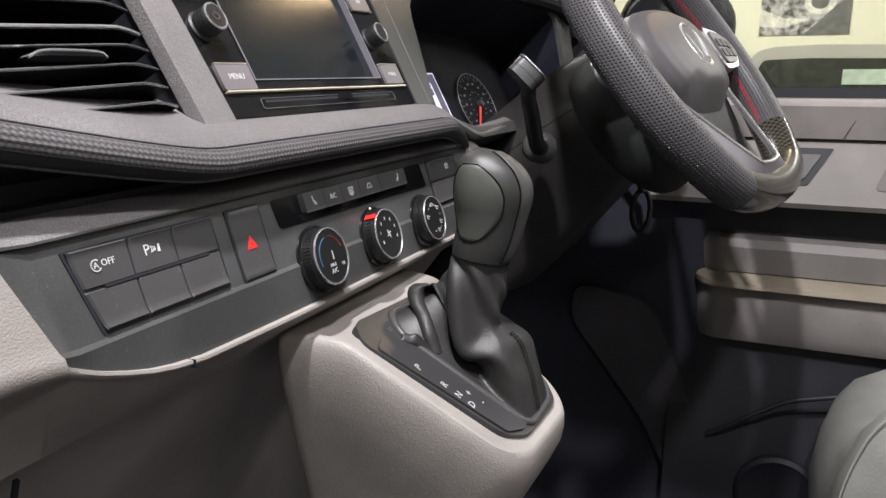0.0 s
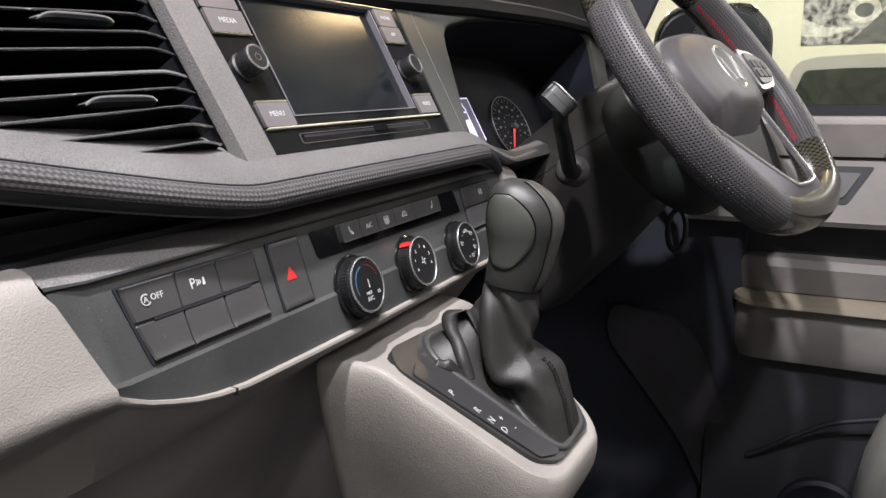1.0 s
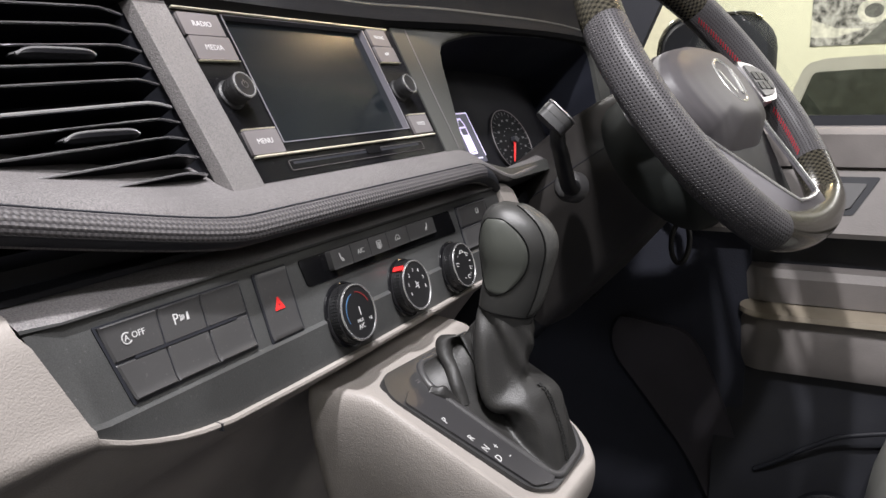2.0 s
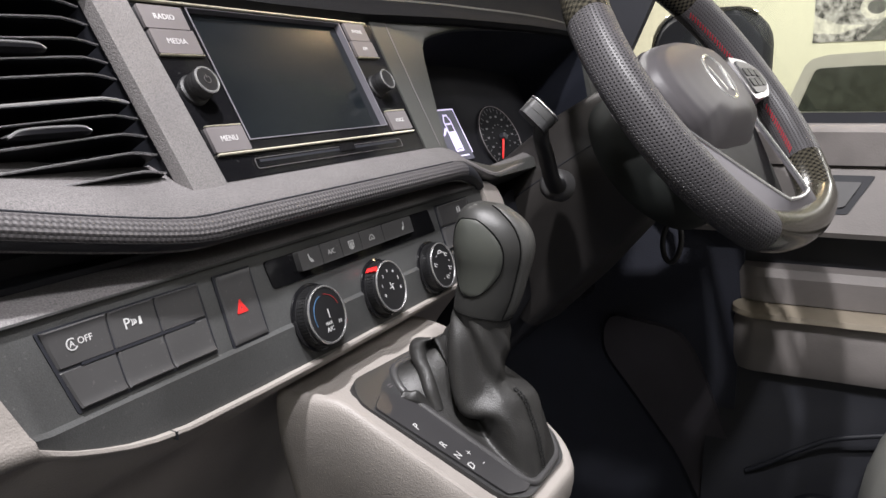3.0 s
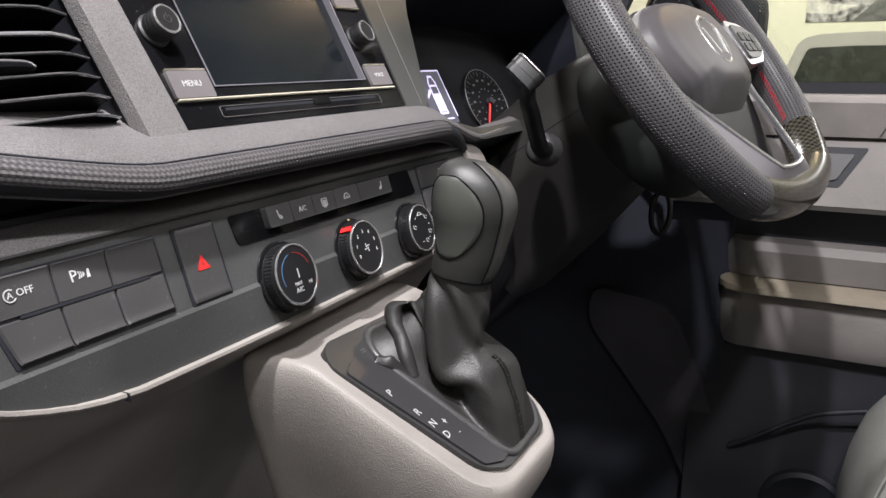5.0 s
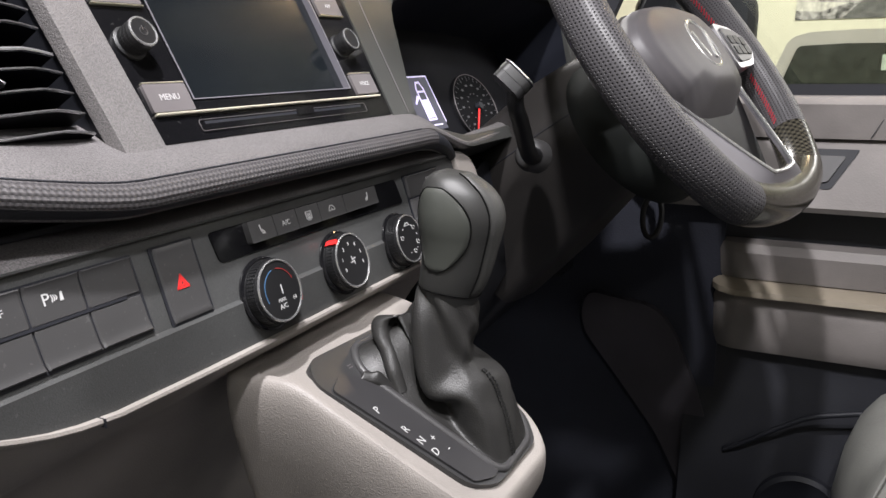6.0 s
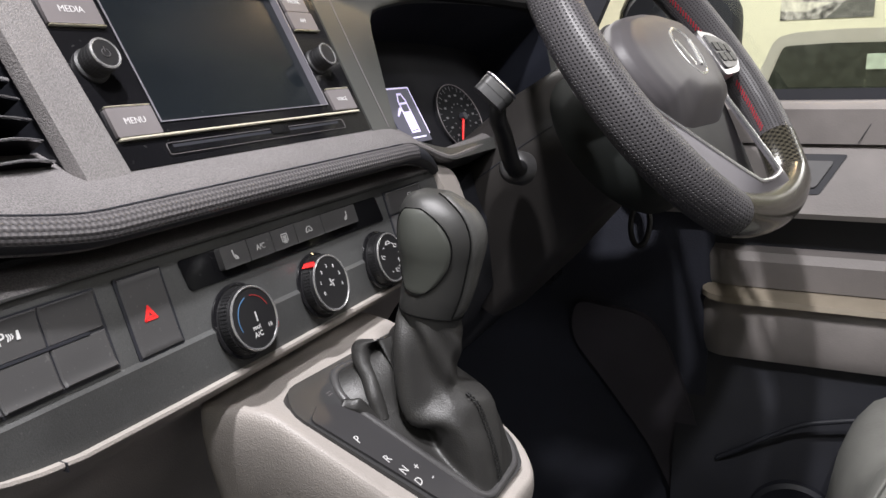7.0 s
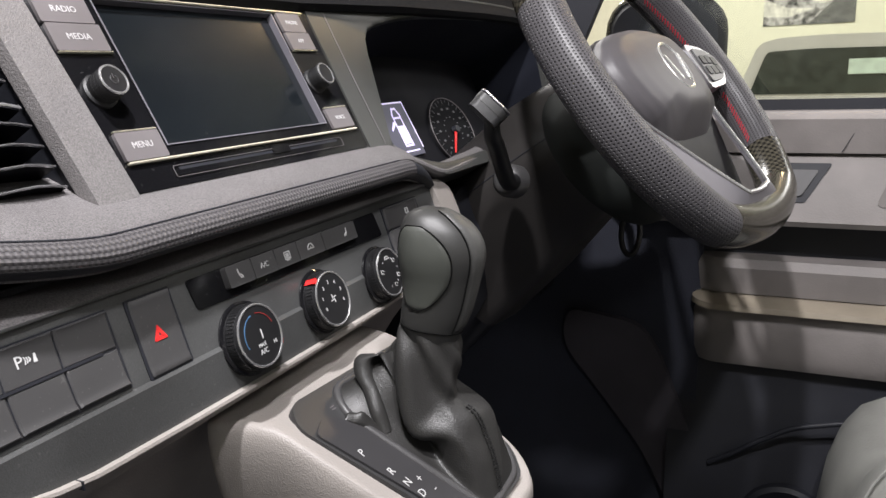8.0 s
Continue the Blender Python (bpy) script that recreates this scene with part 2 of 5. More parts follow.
def smooth_path(pts, n=8):
    """A Catmull-Rom curve through pts."""
    P = [Vector(p) for p in pts]
    P = [P[0] * 2 - P[1]] + P + [P[-1] * 2 - P[-2]]
    out = []
    for i in range(1, len(P) - 2):
        for k in range(n):
            t = k / n
            a, b, c, d = P[i - 1:i + 3]
            out.append(0.5 * ((2 * b) + (c - a) * t + (2 * a - 5 * b + 4 * c - d) * t * t + (3 * b - a - 3 * c + d) * t ** 3))
    return out + [P[-2]]


def tube(pts, r, seg=10, closed=False, squash=None, caps=True):
    """A round bar along pts; r may be a list."""
    P = [Vector(p) for p in pts]
    rings = []
    ref = None
    for i, p in enumerate(P):
        a = P[i - 1] if i or closed else P[0]
        b = P[(i + 1) % len(P)] if i < len(P) - 1 or closed else P[-1]
        t = (b - a).normalized()
        if ref is None:
            ref = Vector((0, 0, 1)) if abs(t.z) < 0.9 else Vector((1, 0, 0))
        s = t.cross(ref).normalized()
        ref = s.cross(t).normalized()
        rr = r[i] if isinstance(r, (list, tuple)) else r
        rings.append([p + s * rr * math.cos(2 * math.pi * k / seg) + ref * rr * math.sin(2 * math.pi * k / seg) for k in range(seg)])
    if closed:
        rings.append(rings[0])
        return loft(rings, caps=False)
    return loft(rings, caps=caps)


def join(*bms):
    """Several bmeshes as one."""
    out = bmesh.new()
    for b in bms:
        me = bpy.data.meshes.new("tmp")
        b.to_mesh(me)
        b.free()
        out.from_mesh(me)
        bpy.data.meshes.remove(me)
    return out


def lettering(text, m, size, depth=0.0002, spin=0.0):
    """Letters of the built-in font, standing on the frame m with their middle at its origin."""
    cu = bpy.data.curves.new("text", "FONT")
    cu.body, cu.size, cu.align_x, cu.align_y, cu.extrude, cu.resolution_u = text, size, "CENTER", "CENTER", depth, 2
    ob = bpy.data.objects.new("text", cu)
    scene.collection.objects.link(ob)
    me = bpy.data.meshes.new_from_object(ob.evaluated_get(bpy.context.evaluated_depsgraph_get()))
    bm = bmesh.new()
    bm.from_mesh(me)
    bpy.data.objects.remove(ob)
    bpy.data.curves.remove(cu)
    bpy.data.meshes.remove(me)
    bmesh.ops.transform(bm, matrix=m @ pose(0, 0, depth, 0, 0, spin), verts=bm.verts)
    return bm


def strokes(m, lines, r=0.0003, h=0.0003):
    """Thin flat marks drawn as bars between points of the frame m."""
    bms = []
    for pts in lines:
        for (x0, y0), (x1, y1) in zip(pts[:-1], pts[1:]):
            d = Vector((x1 - x0, y1 - y0))
            if d.length < 1e-6:
                continue
            a = math.atan2(d.y, d.x)
            bms.append(box(m @ pose(x0, y0, 0, 0, 0, math.degrees(a)), -r, d.length + r, -r, r, 0, h))
    return join(*bms)


# Faces of the dashboard: u along x, v up the face, w out of it
def radio_at(x, z, w=0.0):
    v = (z - 0.897) * 1.1317
    return RF @ Vector((x, v, w))


RF = frame_at((0, 0.312, 0.897), X, (0, 0.53, 1))
HF = frame_at((0, 0.29483, 0.81385), X, (0, 0.3, 1))
PF = frame_at((0.5, 0.2, 0.7076), (1, 0, -0.034), (0, 1, 0.673))


def rv(z):
    return (z - 0.897) * 1.1317


def hv(z):
    return (z - 0.815) * 1.044


def pl(x, y):
    """A point of the gear console's face in its frame."""
    q = PF.inverted() @ Vector((x, y, 0.590 + 0.673 * y - 0.034 * x))
    return q.x, q.y



# ---- cab shell ----
def slab(name, x0, x1, y0, y1, z0, z1, mat, label, category, bev=0.0):
    return solid(name, box(Matrix(), x0, x1, y0, y1, z0, z1, bev), mat, label, category, "structure")


slab("floor", -0.55, 1.28, -1.1, 0.75, 0.08, 0.12, CARPET, "black carpeted cab floor", "floor")
slab("ceiling", -0.6, 1.4, -1.1, 0.42, 1.86, 1.9, HEADLINER, "grey cloth headliner above the cab", "ceiling")
slab("wall_rear", -0.6, 1.4, -1.14, -1.1, 0.08, 1.9, DOORMAT, "taupe bulkhead behind the seats", "wall")
slab("trim_underbody", -0.55, 1.25, -1.05, 0.74, -0.55, 0.079, BLACK, "black underside of the cab down to the showroom floor", "underbody")
slab("wall_front", -0.6, 1.3, 0.75, 0.79, 0.08, 0.98, BLACK, "black bulkhead ahead of the pedals", "wall")
slab("trim_sill", -0.6, -0.5, -1.1, 0.75, -0.1, 0.12, BLACK, "black door sill trim of the open passenger side", "trim")


def bar(name, a, b, w, d, mat, label):
    a, b = Vector(a), Vector(b)
    m = frame_at(a, (b - a).cross(Y) if abs((b - a).normalized().y) < 0.9 else (b - a).cross(X), b - a)
    return solid(name, box(m, -w / 2, w / 2, 0, (b - a).length, -d / 2, d / 2, 0.012), mat, label, "pillar", "structure")


bar("trim_pillar", (1.25, 0.385, 0.86), (1.23, -0.06, 1.86), 0.022, 0.05, DARKTRIM, "dark plastic trim on the windscreen pillar")
bar("trim_pillar", (-0.53, 0.6, 0.98), (-0.53, 0.3, 1.86), 0.07, 0.1, DARKTRIM, "dark plastic trim on the windscreen pillar")
bar("trim_pillar", (-0.55, -0.95, 0.1), (-0.55, -0.95, 1.86), 0.1, 0.12, DARKTRIM, "dark plastic trim on the door pillar")

# ---- driver's door: lining seen across the cab ----
door = thing("driver_door", (1.24, -0.3, 0.2), "closed driver's door with taupe lining and dark pockets", "door")


def lining(profile, y0, y1, mat, name, label="", bev=0.004, turn=False):
    """A length of door lining; profile: (x, z) round its section."""
    ends = [(y0, 0.0), (y1 - 0.03, 0.0)] + ([(y1 - 0.020, 0.003), (y1 - 0.004, 0.014), (y1 + 0.008, 0.034)] if turn else [(y1, 0.0)])
    rings = [[(min(1.25, x + away), y, z) for x, z in profile] for y, away in ends]
    return part(name, bevel(loft(rings), bev), mat, door, label)


lining([(1.32, 0.06), (1.245, 0.06), (1.245, 0.5), (1.25, 0.90), (1.32, 0.90)], -1.05, 0.30, DARKTRIM, "core")
lining([(1.25, 0.885), (1.215, 0.883), (1.205, 0.875), (1.212, 0.829), (1.25, 0.829)], -1.05, 0.26, DOORMAT, "window_ledge", "taupe upper door lining under the window")
lining([(1.25, 0.827), (1.222, 0.827), (1.214, 0.818), (1.190, 0.748), (1.186, 0.738), (1.192, 0.730), (1.25, 0.728)], -1.05, 0.19, DOORMAT, "armrest", "taupe armrest band with a grab recess")
lining([(1.25, 0.676), (1.214, 0.674), (1.207, 0.662), (1.214, 0.622), (1.25, 0.621)], -1.05, 0.106, DOORMAT, "middle_panel", turn=True)
# Rail colour is paler and warmer than the lining, painting its bevel's highlight
lining([(1.25, 0.623), (1.205, 0.619), (1.186, 0.611), (1.184, 0.603), (1.205, 0.598), (1.25, 0.598)], -1.05, 0.104, material("lit_taupe_rail", (0.26, 0.225, 0.175), 0.55), "pocket_rail", "rounded door pocket rail, coloured paler for light on its bevel", turn=True)
lining([(1.25, 0.600), (1.206, 0.600), (1.200, 0.59), (1.205, 0.53), (1.216, 0.51), (1.25, 0.505)], -1.05, 0.106, DOORMAT, "pocket_front", turn=True)
lining([(1.25, 0.507), (1.236, 0.505), (1.232, 0.45), (1.20, 0.36), (1.19, 0.20), (1.25, 0.18)], -1.05, 0.14, DARKTRIM, "lower_pocket", "dark lower door pocket")
part("pocket_edge", tube(smooth_path([(1.196, 0.075, 0.352), (1.190, 0.045, 0.374), (1.188, 0.0, 0.408), (1.187, -0.06, 0.440), (1.187, -0.2, 0.462), (1.19, -0.6, 0.465)]), 0.004, 10), DARKTRIM, door, "dark rolled edge of the lower pocket")
SPK = frame_at((1.190, -0.035, 0.275), (0, -1, 0), Z)
part("speaker", lathe(SPK, [(0.062, -0.02), (0.062, 0.004), (0.056, 0.009), (0.050, 0.006), (0.02, 0.002), (0.0, 0.002)], 40), BLACK, door, "round black loudspeaker grille")
AF = frame_at((1.2015, 0, 0.783), (0, -1, 0), (0.33, 0, 1))
part("handle_bowl", prism(AF, corner_round([(-0.03, -0.022), (0.031, -0.021), (0.062, 0.034), (-0.03, 0.034)], 0.004), -0.004, 0.0015, 0.001), DARKTRIM, door, "dark release handle bowl")
part("handle", prism(AF, corner_round([(-0.03, -0.014), (0.026, -0.012), (0.046, 0.024), (-0.03, 0.024)], 0.004), 0.0, 0.005, 0.0015), material("grey_release_flap", (0.07, 0.068, 0.07), 0.5), door, "grey release flap")
# A flat, darker taupe plate; the hollow's shade is in its colour
part("grab_recess", prism(AF, corner_round([(0.115, -0.024), (0.30, -0.024), (0.30, 0.03), (0.135, 0.03)], 0.01), -0.004, 0.0015, 0.001), material("shaded_taupe_recess", (0.14, 0.125, 0.118), 0.6), door, "darker taupe plate standing for the shaded grab hollow")
part("ledge_joint", box(frame_at((1.2085, -0.083, 0.854), (0, -0.5, 1), (-1, 0, 0)), -0.026, 0.022, -0.0006, 0.0006, -0.0004, 0.0004), DARKTRIM, door)

# kick panel ahead of the door, with its swept edge
kick = [(0.02, 0.12), (0.061, 0.275), (0.112, 0.403), (0.160, 0.520), (0.19, 0.56), (0.30, 0.575), (0.311, 0.54), (0.304, 0.505), (0.248, 0.436), (0.18, 0.348), (0.134, 0.256), (0.08, 0.12)]
bm = prism(frame_at((1.225, 0, 0), (0, 1, 0), Z), corner_round(kick, 0.03), -0.014, 0.010, 0.004)
solid("trim_kick_panel", bm, material("aubergine_grey_trim", (0.042, 0.038, 0.046), 0.7, grain=500, bump=0.3), "swept grey trim at the foot of the windscreen pillar", "trim", "structure")
solid("wall_side", prism(frame_at((1.245, 0, 0), (0, 1, 0), Z), [(0.1, 0.1), (0.76, 0.1), (0.76, 0.9), (0.1, 0.9)], -0.018, 0.0), CARPET, "black carpeted side of the footwell", "wall", "structure")

# pedals and a hanging key ring under the dash
ring_thing = thing("release_lever", (1.13, 0.19, 0.70), "black looped bonnet release under the dashboard", "lever")
part("loop", tube([(1.13 + 0.006 * math.sin(a), 0.19 + 0.013 * math.cos(a), 0.722 + 0.03 * math.sin(a)) for a in [2 * math.pi * k / 24 for k in range(24)]], 0.004, closed=True), RUBBER, ring_thing)
part("stem", tube([(1.13, 0.19, 0.75), (1.135, 0.2, 0.80), (1.14, 0.24, 0.84)], 0.006), RUBBER, ring_thing)

# ---- driver's seat: cushion corner ----
seat = thing("driver_seat", (1.0, -0.3, 0.12), "grey leather driver's seat with pale stitching", "seat")
prof = [(-0.06, 0.40), (-0.038, 0.49), (-0.045, 0.545), (-0.06, 0.597), (-0.082, 0.63), (-0.12, 0.652), (-0.2, 0.655), (-0.5, 0.635), (-0.62, 0.62), (-0.62, 0.40)]
crv = [Vector((0, y, z)) for y, z in prof]
rings = []
for x, s, dz in ((0.835, 0.95, 0), (0.842, 0.985, 0.0), (0.86, 1.0, -0.004), (0.90, 1.0, -0.04), (0.97, 1.0, -0.10), (1.08, 1.0, -0.12), (1.15, 1.0, -0.10), (1.19, 0.98, -0.10)):
    c = Vector((0, -0.33, 0.52))
    rings.append([(x, c.y - 0.035 + (p.y - c.y) * s, c.z - 0.045 + (p.z - c.z) * s + dz) for p in crv])
part("cushion", bevel(loft(rings), 0.006), SEATHIDE, seat)
part("piping", tube(smooth_path([(0.836, c.y - 0.035 + (p.y - c.y) * 0.985, c.z - 0.045 + (p.z - c.z) * 0.985) for p in crv[1:8]]), 0.0010, 6), LIGHTTHREAD, seat, "pale stitched seam")
part("plinth", box(Matrix(), 0.82, 1.15, -0.58, -0.1, 0.12, 0.41, 0.01), BLACK, seat)
part("backrest", bevel(loft([[(x, -0.6 + 0.06 * s, 0.6), (x, -0.56 - 0.02 * s, 0.66), (x, -0.66, 1.25), (x, -0.78, 1.25), (x, -0.74, 0.6)] for x, s in ((0.79, 0), (0.85, 1), (1.12, 1), (1.18, 0))]), 0.012), SEATHIDE, seat)

# ---- dashboard: the long forms ----
dash = thing("dashboard", (0.4, 0.45, 0.12), "charcoal and light grey van dashboard with moulded ledge", "dashboard")


def anchor(x):
    """The foot of the upper face, where the ledge starts, at x."""
    k = max(0.0, 0.338 - x)
    k = k * k / (k + 0.035)
    drop = 5.0 * max(0.0, x - 0.637) ** 2
    return 0.312 + 0.118 * k - 0.12 * drop, 0.8965 + 0.236 * k - drop


def run(profile, xs, mat, name, label="", uv=None, end=None):
    """Sweeps a profile of (y, z) offsets from the anchor along x."""
    rings = []
    for x in xs:
        ay, az = anchor(x)
        s = 1.0 if end is None else end(x)
        rings.append([(x, ay + dy * s, az + dz * (0.6 + 0.4 * s)) for dy, dz in profile])
    return part(name, loft(rings, closed=uv is None, caps=uv is None, uv=uv), mat, dash, label)


XS = [-0.42, -0.2, 0.0, 0.1, 0.15, 0.2, 0.22, 0.24, 0.255, 0.27, 0.28, 0.29, 0.30, 0.31, 0.32, 0.33, 0.34, 0.36, 0.39, 0.44, 0.5, 0.56, 0.62, 0.635, 0.65, 0.665, 0.68, 0.695, 0.71, 0.72]


def fade(x):
    return 1.0 if x < 0.645 else max(0.3, 1 - ((x - 0.645) / 0.075) ** 1.5 * 0.7)


run([(0.03, 0.012), (0.004, 0.0008), (-0.004, -0.0020), (-0.010, -0.0050), (-0.0155, -0.0085), (-0.0184, -0.0112), (-0.0195, -0.0128), (-0.0190, -0.0145), (-0.014, -0.032), (0.03, -0.032)], XS, LEDGE, "ledge", "soft charcoal ledge under the screen", end=fade)
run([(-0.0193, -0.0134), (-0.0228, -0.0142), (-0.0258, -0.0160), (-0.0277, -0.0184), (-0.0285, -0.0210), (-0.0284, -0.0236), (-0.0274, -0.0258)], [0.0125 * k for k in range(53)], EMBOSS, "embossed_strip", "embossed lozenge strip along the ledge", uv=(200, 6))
# Underside coloured black to hold the shade below the charcoal ledge
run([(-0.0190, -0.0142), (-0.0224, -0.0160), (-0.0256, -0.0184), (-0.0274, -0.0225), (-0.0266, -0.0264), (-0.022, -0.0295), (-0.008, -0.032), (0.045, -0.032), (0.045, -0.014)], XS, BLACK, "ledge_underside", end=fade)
part("ledge_seam", tube([Vector((x, anchor(x)[0] - 0.0195, anchor(x)[1] - 0.0131)) for x in XS if -0.1 < x < 0.65], 0.0006, 6), BLACK, dash)

# the recess under the ledge, and the light grey lower body
def panel_left(z):
    """The slanting left end of the switch panel."""
    return 0.200 + (0.862 - max(z, 0.803)) * 0.356


LIP = [(-0.5, 0.808), (0.10, 0.8075), (0.16, 0.8055), (0.20, 0.8035), (0.221, 0.8005), (0.235, 0.7935), (0.25, 0.7880), (0.265, 0.7835), (0.28, 0.7805), (0.30, 0.7783), (0.335, 0.7775), (0.37, 0.7768), (0.45, 0.7762), (0.8, 0.7762)]


def lip_z(x):
    """Height of the lip's upper edge along the panel's foot."""
    for (x0, z0), (x1, z1) in zip(LIP[:-1], LIP[1:]):
        if x <= x1:
            return z0 + (z1 - z0) * (x - x0) / (x1 - x0)
    return LIP[-1][1]


def ease(a, b, x):
    k = max(0.0, min(1.0, (x - a) / (b - a)))
    return k * k * (3 - 2 * k)


rings = []
# upright stations, but for those that follow the slanting end of the panel (their distance from it)
stations = [(x, None) for x in (-0.45, -0.1, 0.0, 0.05, 0.09, 0.12, 0.14, 0.155)]
stations += [(0.221 + off, off) for off in (-0.045, -0.034, -0.025, -0.018, -0.012, -0.007, -0.003, -0.0004, 0.0004, 0.003)]
stations += [(0.23 + 0.007 * k, None) for k in range(11)] + [(x, None) for x in (0.31, 0.33, 0.36, 0.4, 0.45, 0.5, 0.55, 0.6, 0.65, 0.705)]
for x, off in stations:
    zl = lip_z(x)
    rad = 0.0036 + 0.0146 * (1 - ease(0.10, 0.255, x))
    swell = 0.005 * (1 - ease(0.12, 0.215, x))
    xt = x if off is None else panel_left(0.858) + off
    ring = [(xt, 0.36, 0.872), (xt, 0.345, 0.862)]
    sunk = 0.010 if x > 0.2211 else 0.0
    ring.append((xt, 0.312 + sunk, 0.8622 - sunk * 0.5))
    ring += [(xt, 0.3062 + sunk, 0.860 - sunk * 0.5), (xt, 0.3005 + sunk, 0.853)]
    for k in range(1, 8):
        z = 0.853 + (zl - 0.853) * k / 8
        xt = x if off is None else panel_left(z) + off
        back = 0.019 if x > 0.2211 else 0.0
        ring.append((xt, 0.291 + 0.3 * (z - 0.815) - 0.0025 - swell * math.sin(math.pi * k / 9) + back, z))
    yf = 0.291 + 0.3 * (zl - 0.815) - 0.0028 + 0.0019 * ease(0.222, 0.27, x) - swell * 0.35
    if x > 0.2211:
        ring.append((x, yf + 0.021, zl + 0.0004))
        ring.append((x, yf + 0.0006, zl))
    else:
        ring.append((x, yf + 0.0010, zl + 0.004))
        ring.append((x, yf + 0.0002, zl + 0.001))
    for k in range(1, 8):
        a = radians(17 * k)
        ring.append((x, yf + rad - rad * math.cos(a), zl - 0.0006 - rad * math.sin(a)))
    y0, z0 = ring[-1][1], ring[-1][2]
    ring += [(x, y0 + 0.0085, z0 - 0.009), (x, 0.313, 0.750), (x, 0.3215, 0.7445), (x, 0.326, 0.741), (x, 0.346, 0.715), (x, 0.382, 0.66), (x, 0.42, 0.58), (x, 0.47, 0.42), (x, 0.55, 0.3), (x, 0.6, 0.3), (x, 0.6, 0.872)]
    rings.append(ring)
part("lower_body", loft(rings), GREY, dash, "light grey grained lower dashboard with a rolled lip")
part("lip_seam", box(Matrix(), 0.2897, 0.2903, 0.2784, 0.287, 0.7752, 0.7797), BLACK, dash)
part("glovebox_gap", box(frame_at((0.2145, 0.3195, 0.742), X, (0, 0.35, -1)), -0.0012, 0.0012, 0.0, 0.05, -0.001, 0.0012), BLACK, dash)
# Black sheet over the grey top, painting in the shade under the ledge
part("shelf", box(Matrix(), -0.42, 0.708, 0.3185, 0.36, 0.8612, 0.8645, 0.0005), BLACK, dash)
part("recess", box(Matrix(), -0.4, 0.635, 0.335, 0.36, 0.855, 0.9, 0.002), BLACK, dash)
part("recess", box(Matrix(), 0.636, 0.74, 0.335, 0.36, 0.84, 0.862, 0.002), BLACK, dash)
# grey fin closing the panel beside the steering column
FF = frame_at((0, 0.2865, 0.815), X, (0, 0.3, 1))
fin = corner_round([(x, (z - 0.815) * 1.044) for x, z in [(0.706, 0.857), (0.723, 0.8545), (0.740, 0.8466), (0.746, 0.836), (0.750, 0.810), (0.755, 0.798), (0.735, 0.790), (0.706, 0.790), (0.709, 0.80), (0.712, 0.832)]], 0.004)
part("fin", prism(FF, fin, -0.03, 0.0, 0.0022, 3), GREY, dash, "light grey upright fin")

# upper face: pillar between vent and screen, panel beside the screen
PB, PT = rv(0.893), rv(1.012)
bm = bmesh.new()
left_in, left_out, right = (0.3450, 0.3360), (0.3465, 0.3375), (0.3735, 0.3625)
rows = [(PB, 0), (PT, 1)]
vs = [[bm.verts.new(RF @ Vector((x[k], v, w))) for x, w in ((left_in, -0.0075), (left_in, -0.0055), (left_out, 0.0012), (right, 0.0012), (right, -0.0075))] for v, k in rows]
for j in range(4):
    bm.faces.new((vs[0][j], vs[0][j + 1], vs[1][j + 1], vs[1][j]))
bm.faces.new(vs[0]), bm.faces.new(vs[1])
part("centre_pillar", bevel(bm, 0.0014, 3), DASH, dash, "grained charcoal pillar between vent and screen")
# top rail of the dashboard and the dark upper pad
pad = [(0.40, 1.0), (0.37, 1.006), (0.366, 1.0115), (0.372, 1.0165), (0.384, 1.022), (0.392, 1.030), (0.41, 1.036), (0.48, 1.05), (0.60, 1.12), (0.74, 1.13), (0.8, 0.98), (0.45, 0.97)]
pad_line = [(-0.45, 0.367, 1.0085), (0.2, 0.367, 1.0085), (0.36, 0.367, 1.0085), (0.5, 0.367, 1.0085), (0.62, 0.3665, 1.010), (0.68, 0.3635, 1.0125), (0.78, 0.360, 1.0165), (0.88, 0.3555, 1.0185), (0.98, 0.3465, 1.0195), (1.06, 0.336, 1.018), (1.10, 0.3285, 1.0155), (1.15, 0.314, 1.009), (1.19, 0.298, 1.001)]
rings = []
for x, y, z in pad_line:
    rise = max(0.0, min(1.0, (x - 0.42) / 0.22, (1.24 - x) / 0.10))
    cowl = [(0.398, 1.033 + 0.017 * rise), (0.405, 1.0345 + 0.045 * rise), (0.43, 1.04 + 0.06 * rise)]
    rings.append([(x, y + py - 0.367, z + pz - 1.0085) for py, pz in pad[:6] + cowl] + [(x, py, z + pz - 1.0085 + 0.02 * rise) for py, pz in pad[7:]])
part("upper_pad", loft(rings), PADBLACK, dash, "black upper dashboard pad with a raised cowl")
# Lighter bead added to draw the thin highlight on the pad's edge
part("pad_highlight", tube(smooth_path([(x, y + 0.0235, z + 0.0185) for x, y, z in pad_line[3:]], 4), 0.0022, 8), SURROUND, dash, "charcoal bead added as the highlight along the pad")
part("upper_back", box(Matrix(), -0.45, 1.22, 0.45, 0.7, 0.62, 1.0, 0.01), BLACK, dash)

# panel round the instruments: a face with a deep hooded opening
opening = corner_round([(x, rv(z)) for x, z in ((0.654, 0.888), (0.709, 0.9985), (0.79, 1.0115), (0.86, 1.0150), (0.95, 1.0130), (1.05, 1.0080), (1.135, 0.998), (1.15, 0.90), (1.0, 0.870), (0.80, 0.8665), (0.735, 0.866), (0.687, 0.8785))], 0.03)
